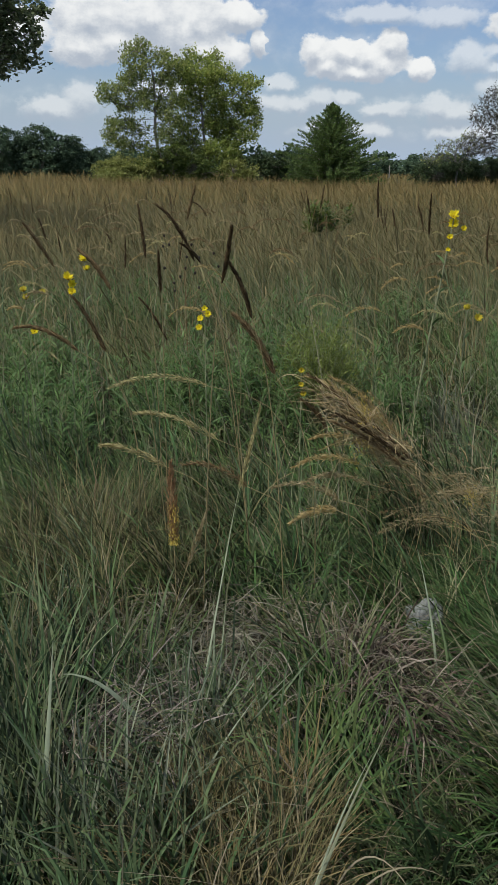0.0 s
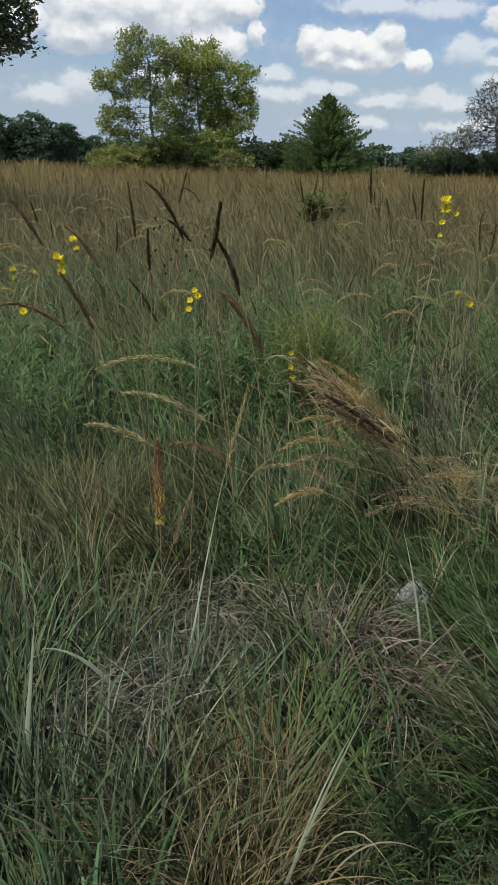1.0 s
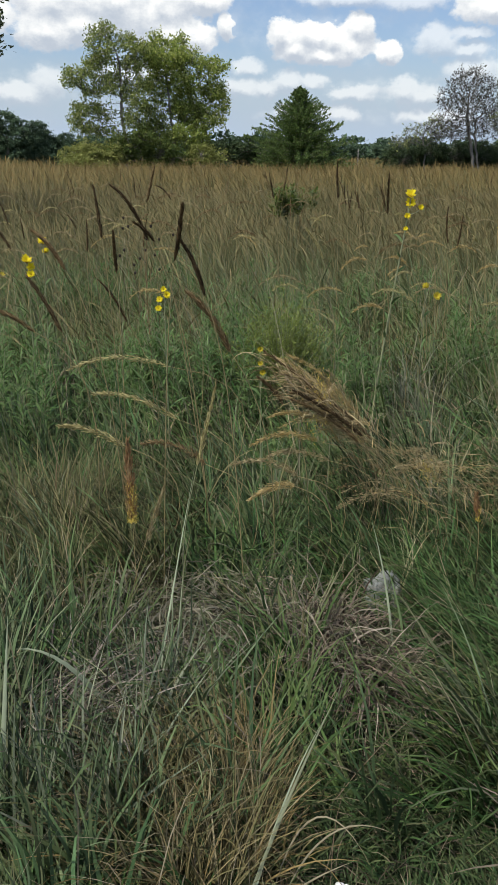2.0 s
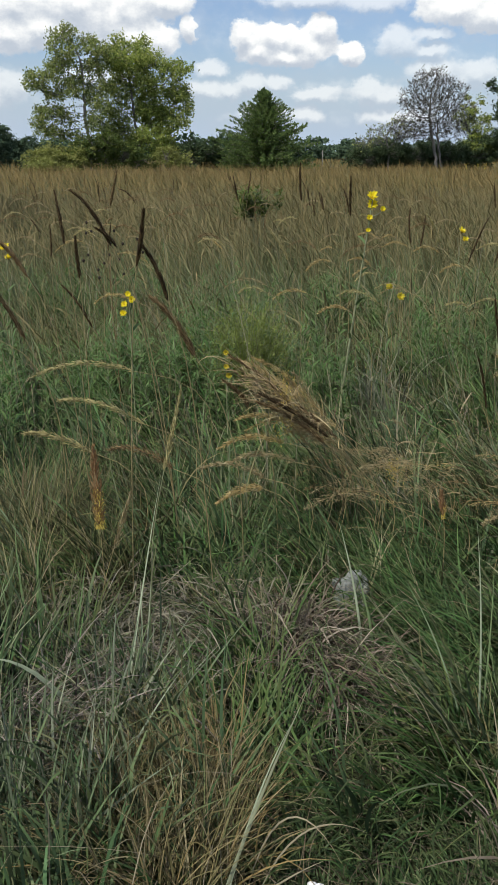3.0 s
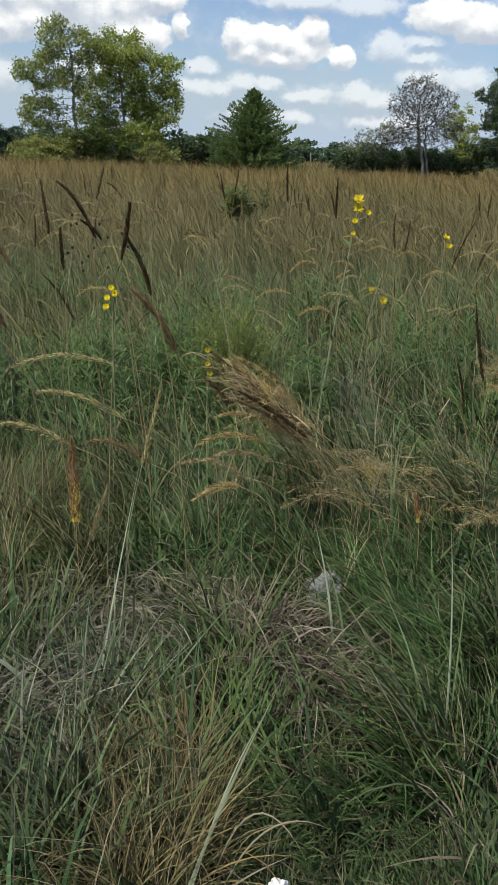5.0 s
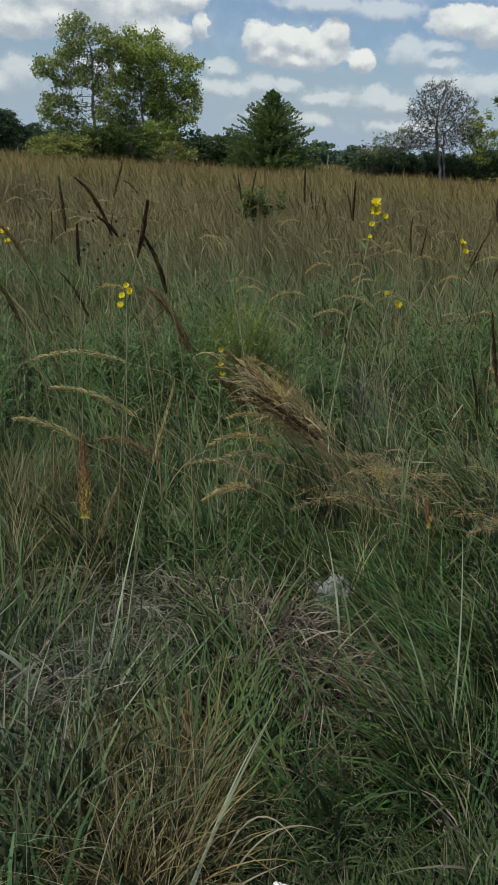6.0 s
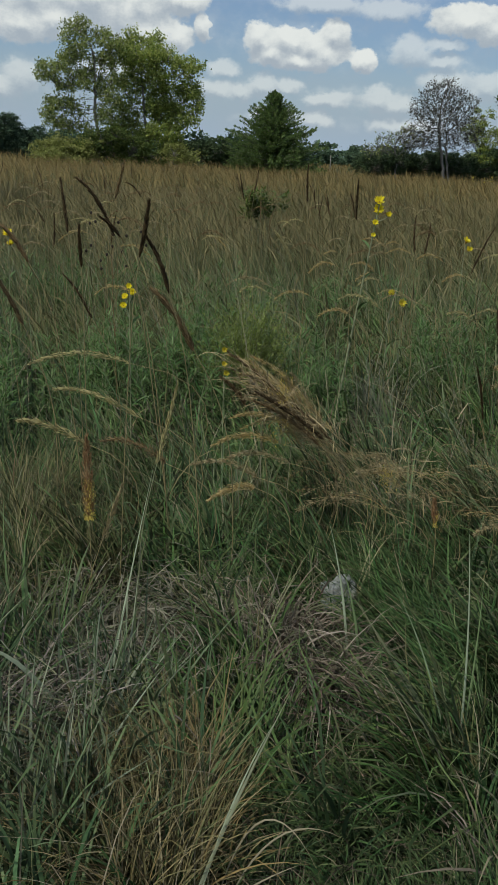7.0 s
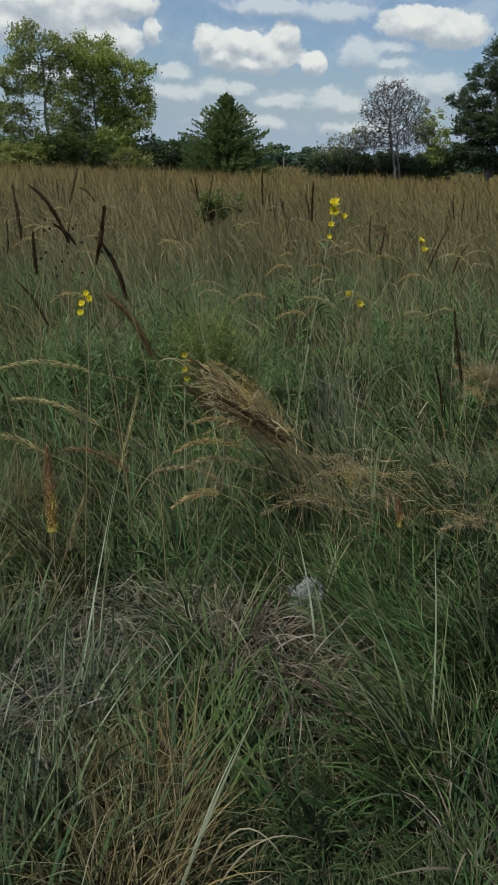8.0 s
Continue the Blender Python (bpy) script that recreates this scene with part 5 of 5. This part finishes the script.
# many lesser stalks scattered through the meadow and the field
lot = np.random.default_rng(91)
for k in range(60):
    d, a = lot.uniform(4.2, 9.5), math.radians(lot.uniform(-17, 22))
    x, z, reach = d * math.tan(a), lot.uniform(0.68, 1.0), lot.uniform(0.10, 0.22)
    stalk(d, x - reach, z + lot.uniform(-0.06, 0.08), x, z, 500 + k, (M_HEAD_TAN, M_HEAD_PALE, M_HEAD_GOLD)[k % 3], "arching tan seed head on a thin grass stalk", 0.009, 120, 0.6, 0.38)
for k in range(46):
    d, a = lot.uniform(7.5, 17.0), math.radians(lot.uniform(-17, 22))
    x, z = d * math.tan(a), lot.uniform(0.88, 1.16)
    stalk(d, x - lot.uniform(-0.05, 0.10), z + lot.uniform(0.16, 0.24), x, z, 560 + k, M_HEAD_DARK if k % 3 else M_HEAD_BROWN, "dark seed head on a tall stalk far out in the field", 0.010, 90)
for k in range(54):
    d, a = lot.uniform(5.5, 14.0), math.radians(lot.uniform(-17, 22))
    x, z, reach = d * math.tan(a), lot.uniform(0.86, 1.10), lot.uniform(0.12, 0.26)
    stalk(d, x - reach, z + lot.uniform(-0.12, 0.06), x, z, 850 + k, (M_HEAD_BROWN, M_HEAD_TAN, M_HEAD_BROWN)[k % 3], "bowed russet seed head over the field grass", 0.011, 130, 0.4, 0.45)
# the upright pale head on its long stem
stalk(2.6, -0.04, 0.83, -0.10, 0.57, 340, M_HEAD_PALE, "upright pale grass head on a long stem", 0.009, 240, 0.15, 0.0, M_STEM)
stalk(2.4, -0.19, 0.57, -0.25, 0.39, 341, M_HEAD_TAN, "short tan grass head among green blades", 0.009, 160, 0.2, 0.0)


def anther_head(x, depth, top, foot, seed, label, size=1.0):
    """A flowering head: russet above, hung with yellow anthers below."""
    ob = stalk(depth, x, top, x + 0.01, foot, seed, M_HEAD_RUST, label, 0.022 * size, int(560 * size), 0.45, 0.0, M_STRAW)
    r = np.random.default_rng(seed)
    sh = Shape()
    n = int(520 * size * size)
    z = foot - ob.location[2] - 0.01 + 0.13 * size * r.uniform(0, 1, n) ** 1.8
    a, rad = r.uniform(0, 6.28, n), 0.018 * size * r.uniform(0.2, 1.1, n)
    bx = x + 0.01 - ob.location[0]
    c = np.stack([bx + rad * np.sin(a), rad * np.cos(a), z], 1)
    d = unit(np.stack([0.5 * np.sin(a), 0.5 * np.cos(a), -np.ones(n)], 1))
    sh.leaves(c, d * 0.0032, unit(np.cross(d, r.normal(0, 1, (n, 3)))) * 0.0013, 0.3)
    tagged(sh.build("anther_fringe", M_ANTHER, ob, "hanging yellow anthers"), kind="stuff")


anther_head(-0.31, 2.5, 0.675, 0.43, 350, "russet grass head with bright yellow anthers")
anther_head(0.81, 2.6, 0.47, 0.39, 351, "small tan grass head with yellow anthers", 0.45)
spray = np.random.default_rng(613)
for x0, z0, half in ((0.325, 0.735, 0.045), (0.312, 0.59, 0.05), (0.72, 0.41, 0.03)):
    ob = root("anther_spray", x0, 2.96, 0.0, "loose spray of golden anthers on bent grass plumes", "grass", "fan of bent plumes")
    sh = Shape()
    n = 70
    c = np.stack([spray.normal(0, half * 0.45, n), spray.normal(0, 0.02, n), z0 + spray.normal(0, half * 0.75, n)], 1)
    axis_d = np.stack([spray.normal(0, 0.4, n), spray.normal(0, 0.3, n), -np.ones(n)], 1) * 0.0042
    sh.leaves(c, axis_d, np.stack([np.ones(n), spray.normal(0, 0.5, n), spray.normal(0, 0.4, n)], 1) * 0.0014, 0.15)
    strand = Shape()
    for k in range(9):
        p = c[k * 7]
        strand.tube(bezier([(p[0] + 0.05, 0, z0 - half * 1.2), (p[0] * 0.6 + 0.03, 0, z0), p], 6), np.linspace(0.0009, 0.0005, 6), 3)
    tagged(sh.build("anther_fringe", M_ANTHER, tagged(strand.build("strands", M_HEAD_GOLD, ob), kind="stuff"), "hanging golden anthers"), kind="stuff")


# ---------------------------------------------------------------- yellow flowers


def flower_head(ob, p, radius, seed, petal_mat, tilt):
    r = np.random.default_rng(seed)
    n = int(r.integers(11, 15))
    a = np.arange(n) * 6.283 / n + r.uniform(-0.12, 0.12, n)
    lift = r.uniform(0.35, 1.0, n)
    d = np.stack([np.sin(a), np.cos(a), lift], 1)
    side = np.stack([np.cos(a), -np.sin(a), np.zeros(n)], 1) * radius * 0.30
    petals = Shape()
    c = d * radius * 0.62
    petals.leaves(c, d * radius * 0.5, side, 0.15)
    inner = np.stack([np.sin(a + 0.22), np.cos(a + 0.22), lift + 0.5], 1)
    petals.leaves(inner * radius * 0.45, inner * radius * 0.38, side * 0.9, 0.15)
    turn = np.array(Euler((tilt[0], tilt[1], 0)).to_matrix())
    petals.v = [v @ turn.T + p for v in petals.v]
    obp = petals.build("petals", petal_mat, ob)
    disc = Shape()
    hull = np.array([(0, 0, -0.012), (0, 0, -0.004), (0, 0, 0.002), (0, 0, 0.005)]) * radius / 0.024
    disc.tube(hull, np.array([0.003, 0.0075, 0.006, 0.001]) * radius / 0.024, 9)
    disc.v = [v @ turn.T + p for v in disc.v]
    disc.build("disc", M_DISC, obp, "brownish flower disc")


def flower_plant(x, y, heads, seed, label, radius=0.024, petal_mat=M_PETAL, leaves=9, stem_r=0.0035, bend=0.0, category="wildflower"):
    """A tall wildflower: a main stem, narrow leaves, and heads given by their place (x, height)."""
    r = np.random.default_rng(seed)
    z0 = float(ground_height(np.array(x), np.array(y)))
    ob = root("yellow_wildflower", x, y, z0, label, category, "yellow wildflowers")
    top = np.array([heads[0][0] - x, 0.0, heads[0][1] - z0])
    main = bezier([(0, 0, -0.02), (top[0] * 0.3 + bend, 0, top[2] * 0.4), (top[0] * 0.75, 0, top[2] * 0.75), top], 12)
    stem = Shape()
    stem.tube(main, np.linspace(stem_r, stem_r * 0.45, 12), 6)
    for k, (hx, hz, *scale) in enumerate(heads):
        p = np.array([hx - x, r.uniform(-0.02, 0.02), hz - z0])
        if k:
            j = int(np.clip(np.searchsorted(main[:, 2], p[2] - 0.10), 3, 11))
            stem.tube(bezier([main[j], (main[j] + p) / 2 + np.array([(p[0] - main[j][0]) * 0.3, 0, -0.01]), p], 6), np.linspace(stem_r * 0.5, stem_r * 0.35, 6), 5)
        flower_head(ob, p, radius * (scale[0] if scale else r.uniform(0.8, 1.1)), seed * 10 + k, petal_mat, (r.uniform(0.45, 1.15), r.uniform(-0.3, 0.3)))
    stem.build("stem", M_STEM, ob)
    for k in range(leaves):
        s = 0.15 + 0.7 * k / leaves
        p = np.array([np.interp(s * 11, np.arange(12), main[:, j]) for j in range(3)])
        lf = Shape()
        az = k * 2.4 + r.uniform(0, 1)
        lf.strips(p[None], np.array([az]), np.array([r.uniform(0.08, 0.15) * (1.2 - s * 0.6)]), np.array([0.013]), np.array([0.7]), np.array([1.0]), np.array([[0.075, 0.125, 0.045]]), 5)
        lf.build("leaf", M_BLADE, ob)
    return ob


flower_plant(0.73, 4.4, [(0.882, 1.325, 1.15), (0.880, 1.285, 1.15), (0.935, 1.265, 0.65), (0.865, 1.225, 0.7), (0.862, 1.165, 0.55)], 401, "tall wildflower with bright yellow heads on a pale stem", 0.0225, M_PETAL, 11, 0.0065)
flower_plant(-0.95, 4.3, [(-0.93, 1.10), (-0.925, 1.05)], 402, "wildflower with two yellow heads in the grass", 0.022)
flower_plant(-1.0, 4.2, [(-0.99, 1.02), (-0.975, 0.99), (-0.97, 0.955)], 403, "wildflower with three clustered yellow heads", 0.023)
flower_plant(-1.22, 4.4, [(-1.27, 0.93), (-1.26, 0.89), (-1.17, 0.92)], 404, "wildflower with small fading yellow heads", 0.021, M_PETAL_DULL)
flower_plant(-1.10, 4.0, [(-1.12, 0.79)], 405, "single orange-yellow wildflower above green weeds", 0.022)
flower_plant(-0.29, 3.8, [(-0.30, 0.95), (-0.29, 0.92), (-0.32, 0.90), (-0.325, 0.86)], 406, "wildflower with small yellow heads beside seed stalks", 0.0165)
flower_plant(0.13, 3.5, [(0.12, 0.75), (0.12, 0.69), (0.13, 0.65)], 407, "small yellow wildflower behind the bent plumes", 0.014, M_PETAL_DULL)
flower_plant(1.00, 4.5, [(1.01, 0.86), (1.07, 0.81)], 408, "fading yellow wildflower low in the weeds", 0.022, M_PETAL_DULL)
flower_plant(1.62, 5.4, [(1.64, 1.07), (1.66, 1.02)], 409, "yellow wildflower among seed stalks", 0.026)

# dry stalk with black seed cups
ob = root("coneflower", -0.44, 4.5, 0.0, "dead flower stalk with small black seed cups", "wildflower")
sh, cups = Shape(), []
r = np.random.default_rng(420)
main = bezier([(0, 0, -0.02), (0.02, 0, 0.4), (-0.02, 0, 0.75), (-0.02, 0, 1.12)], 10)
sh.tube(main, np.linspace(0.003, 0.0012, 10), 5)
for k in range(16):
    a = main[int(r.integers(4, 9))]
    p = np.array([r.uniform(-0.16, 0.17), r.uniform(-0.1, 0.1), r.uniform(0.93, 1.2)])
    sh.tube(bezier([a, (a + p) / 2 + np.array([0, 0, -0.03]), p], 5), np.linspace(0.0012, 0.0008, 5), 3)
    cups.append(p)
sh.build("stem", M_HEAD_BROWN, ob)
for p in cups:
    cup = Shape()
    cup.tube(np.array([p + (0, 0, -0.006), p, p + (0, 0, 0.007), p + (0, 0, 0.010)]), [0.002, 0.007, 0.006, 0.001], 7)
    cup.build("seed_cup", M_SEED, ob)

# ---------------------------------------------------------------- single broad blades near the camera


def blade_thing(name, label, x, y, z, curves, group=""):
    """A tuft whose blades are parts: each a curve (control points, width, colour)."""
    ob = root(name, x, y, z, label, "grass", group)
    for points, width, colour in curves:
        p = bezier(np.array(points) - np.array([x, y, z]), 12)
        t = unit(np.gradient(p, axis=0))
        side = unit(np.cross(t, np.array([0.15, -0.75, 0.55])))
        s = np.linspace(0, 1, 12)
        w = width * 0.5 * np.clip(1.1 * (1 - s ** 2.4), 0.05, 1) * np.clip(0.5 + 2 * s, 0, 1)
        nor = unit(np.cross(t, side))
        rows = np.stack([p - side * w[:, None] + nor * w[:, None] * 0.35, p, p + side * w[:, None] + nor * w[:, None] * 0.35], 1)
        i = np.arange(11)[:, None] * 3
        quads = np.concatenate([np.stack([i + j, i + j + 1, i + j + 4, i + j + 3], -1) for j in (0, 1)], 1).reshape(-1, 4)
        sh = Shape()
        sh.add(rows, quads, tint=np.repeat(np.array(colour)[None], 36, 0))
        sh.build("blade", M_BLADE, ob)
    return ob

# a few yellow flowering stems out at the field's far side
rod_rng = np.random.default_rng(430)
rod = root("goldenrod", 12.0, 38.0, 0.0, "yellow flowering stem far out in the field grass", "wildflower", "far yellow flowers")
rod_stem, rod_bloom = weed_mesh(1, 1.10, 0.055, 0.02, 431, 0.4, 0.80, 1.0)
rod_bloom.build("bloom", M_PETAL_DULL, rod_stem.build("stem", M_STEM, rod))
for k in range(8):
    rx, ry = 12.0 + float(rod_rng.uniform(-0.6, 3.2)), 38.0 + float(rod_rng.uniform(-2, 3))
    c = copy_thing(rod, pose(rx, ry, float(ground_height(np.array(rx), np.array(ry))), 0, 0, float(rod_rng.uniform(0, 360))))
    size = float(rod_rng.uniform(0.9, 1.1))
    c.scale = (size, size, size)


FRESH, SILVER, STRAWY = (0.15, 0.21, 0.095), (0.27, 0.315, 0.215), (0.27, 0.24, 0.16)
fan_tips = [(-0.20, 1.86, 0.45), (-0.185, 1.90, 0.49), (-0.13, 1.92, 0.46), (-0.11, 1.94, 0.42), (-0.14, 1.84, 0.40), (-0.05, 1.85, 0.34), (-0.01, 1.92, 0.31),
            (-0.24, 1.80, 0.40), (-0.08, 1.98, 0.40), (-0.165, 1.80, 0.36), (-0.28, 1.86, 0.38), (-0.03, 1.80, 0.26)]
fan_rng = np.random.default_rng(77)
fan_curves = []
for k, tip in enumerate(fan_tips):
    foot = np.array([-0.21 + fan_rng.uniform(-0.025, 0.025), 1.87 + fan_rng.uniform(-0.025, 0.025), 0.0])
    bow = np.array([(foot[0] + tip[0]) / 2 - 0.25 * (tip[0] - foot[0]), (foot[1] + tip[1]) / 2, tip[2] * 0.62])
    fan_curves.append(([foot, bow, tip], fan_rng.uniform(0.0055, 0.0095), FRESH if k % 3 == 0 else SILVER if k % 3 == 1 else (0.15, 0.20, 0.12)))
fan_curves.append(([(-0.21, 1.86, 0.02), (-0.28, 1.82, 0.26), (-0.38, 1.79, 0.43), (-0.485, 1.78, 0.42)], 0.013, SILVER))
fan_curves.append(([(-0.20, 1.86, 0.02), (-0.17, 2.0, 0.28), (-0.10, 2.45, 0.62)], 0.006, SILVER))
blade_thing("broad_grass", "tuft of broad pale green grass blades", -0.21, 1.87, 0.0, fan_curves)
blade_thing("broad_grass", "upright broad grass blade in a pale tuft", -0.50, 1.55, 0.0,
            [([(-0.50, 1.55, 0.0), (-0.49, 1.64, 0.28), (-0.49, 1.76, 0.52)], 0.013, SILVER), ([(-0.50, 1.55, 0.0), (-0.44, 1.6, 0.2), (-0.36, 1.7, 0.30)], 0.008, FRESH),
             ([(-0.52, 1.5, 0.0), (-0.6, 1.6, 0.25), (-0.62, 1.75, 0.42)], 0.010, SILVER), ([(-0.47, 1.5, 0.0), (-0.42, 1.5, 0.2), (-0.33, 1.55, 0.28)], 0.008, FRESH)])
blade_thing("broad_grass", "long slanting pale grass stem with a blade", 0.02, 1.32, 0.0,
            [([(0.01, 1.30, 0.0), (0.10, 1.42, 0.24), (0.26, 1.62, 0.44)], 0.0075, (0.20, 0.22, 0.14)), ([(0.05, 1.35, 0.05), (0.12, 1.5, 0.25), (0.23, 1.66, 0.32)], 0.005, SILVER),
             ([(-0.27, 1.58, 0.02), (-0.14, 1.70, 0.26), (-0.02, 1.82, 0.36)], 0.006, SILVER)])
blade_thing("broad_grass", "curled dead straw lying on the grass", 0.12, 1.42, 0.0,
            [([(0.12, 1.42, 0.02), (0.18, 1.42, 0.24), (0.27, 1.46, 0.24), (0.36, 1.45, 0.19)], 0.0042, STRAWY), ([(0.11, 1.45, 0.04), (0.17, 1.50, 0.27), (0.25, 1.50, 0.22), (0.31, 1.44, 0.12)], 0.0042, STRAWY),
             ([(0.08, 1.40, 0.02), (0.16, 1.40, 0.12), (0.27, 1.42, 0.15)], 0.005, STRAWY)])
blade_thing("broad_grass", "upright grass blades beside swept green grass", 0.73, 1.85, 0.0,
            [([(0.73, 1.85, 0.0), (0.75, 1.92, 0.35), (0.76, 2.10, 0.60)], 0.006, SILVER), ([(0.73, 1.85, 0.0), (0.78, 1.95, 0.3), (0.80, 2.05, 0.5)], 0.0055, FRESH),
             ([(0.72, 1.85, 0.0), (0.66, 1.9, 0.3), (0.58, 2.1, 0.42)], 0.005, (0.15, 0.20, 0.12)), ([(0.50, 2.2, 0.0), (0.50, 2.3, 0.25), (0.44, 2.42, 0.46)], 0.008, SILVER),
             ([(0.52, 2.2, 0.0), (0.54, 2.2, 0.2), (0.46, 2.3, 0.40)], 0.009, FRESH)])

# grey-mauve dead blades arching over in a dark tuft
m = 230
mauve_rng = np.random.default_rng(88)
ang, rad = mauve_rng.uniform(0, 6.28, m), np.sqrt(mauve_rng.uniform(0, 1, m))
x, y = -0.42 + 0.14 * rad * np.sin(ang), 1.86 + 0.17 * rad * np.cos(ang)
mauve = Shape()
mauve.strips(np.stack([x, y, ground_height(x, y) + mauve_rng.uniform(0.0, 0.08, m)], 1), mauve_rng.normal(1.9, 0.55, m), mauve_rng.uniform(0.24, 0.40, m), mauve_rng.uniform(0.0034, 0.0062, m),
             np.radians(mauve_rng.uniform(0, 28, m)), np.radians(mauve_rng.uniform(50, 125, m)),
             np.array([(0.22, 0.192, 0.17), (0.28, 0.25, 0.22), (0.11, 0.09, 0.082), (0.17, 0.15, 0.115)])[mauve_rng.integers(0, 4, m)] * mauve_rng.uniform(0.5, 1.1, (m, 1)), 7, "blade", wander=0.4, power=1.6)
tagged(mauve.build("dead_grass_tuft", M_BLADE), "tuft of grey-mauve dead grass arching over", "grass", kind="stuff")

# fine ochre blades standing in the golden tuft
m = 560
ochre_rng = np.random.default_rng(89)
ang, rad = ochre_rng.uniform(0, 6.28, m), np.sqrt(ochre_rng.uniform(0, 1, m))
x, y = -0.06 + 0.15 * rad * np.sin(ang), 1.53 + 0.16 * rad * np.cos(ang)
ochre = Shape()
ochre.strips(np.stack([x, y, ground_height(x, y) + ochre_rng.uniform(0, 0.05, m)], 1), ochre_rng.normal(-0.4, 1.3, m), ochre_rng.uniform(0.18, 0.34, m), ochre_rng.uniform(0.0020, 0.0038, m),
             np.radians(ochre_rng.uniform(3, 38, m)), np.radians(ochre_rng.uniform(10, 80, m)),
             np.array([(0.225, 0.188, 0.092), (0.165, 0.150, 0.07), (0.27, 0.235, 0.14), (0.12, 0.105, 0.046)])[ochre_rng.integers(0, 4, m)] * ochre_rng.uniform(0.6, 1.1, (m, 1)), 7, "blade", wander=0.4)
tagged(ochre.build("golden_grass_tuft", M_BLADE), "tuft of fine ochre dry grass among green blades", "grass", kind="stuff")


def lump(name, label, category, x, y, z, size, mat, seed, rough=0.18):
    """A weathered, irregular stone or crumpled scrap."""
    bm = bmesh.new()
    bmesh.ops.create_icosphere(bm, subdivisions=4, radius=1.0)
    for v in bm.verts:
        p = v.co * 1.6 + Vector((seed, 0, 0))
        v.co *= 1 + rough * noise.noise(p) * 2 + rough * 0.6 * noise.noise(p * 3.1) + rough * 0.25 * noise.noise(p * 8)
        v.co.x, v.co.y, v.co.z = v.co.x * size[0], v.co.y * size[1], v.co.z * size[2]
    me = bpy.data.meshes.new(name)
    bm.to_mesh(me)
    bm.free()
    me.polygons.foreach_set("use_smooth", [True] * len(me.polygons))
    me.materials.append(mat)
    ob = new(name, me)
    ob.location = (x, y, z)
    return tagged(ob, label, category)


lump("stone", "pale weathered limestone half hidden in grass", "stone", 0.53, 2.64, 0.085, (0.070, 0.055, 0.075), M_LIMESTONE, 3.0)
lump("paper_scrap", "small crumpled white paper scrap in the grass", "litter", 0.25, 1.41, 0.09, (0.018, 0.012, 0.010), M_PAPER, 9.0, 0.35)
post_shape = Shape()
post_shape.tube(np.array([(0, 0, -0.1), (0.02, 0, 1.0), (0, 0, 2.0), (0, 0, 2.01)]), [0.06, 0.055, 0.05, 0.01], 8)
post = post_shape.build("fence_post", M_POST)
post.location = (12.6, 95.0, 0)
tagged(post, "weathered pale wooden fence post at the woods", "post")
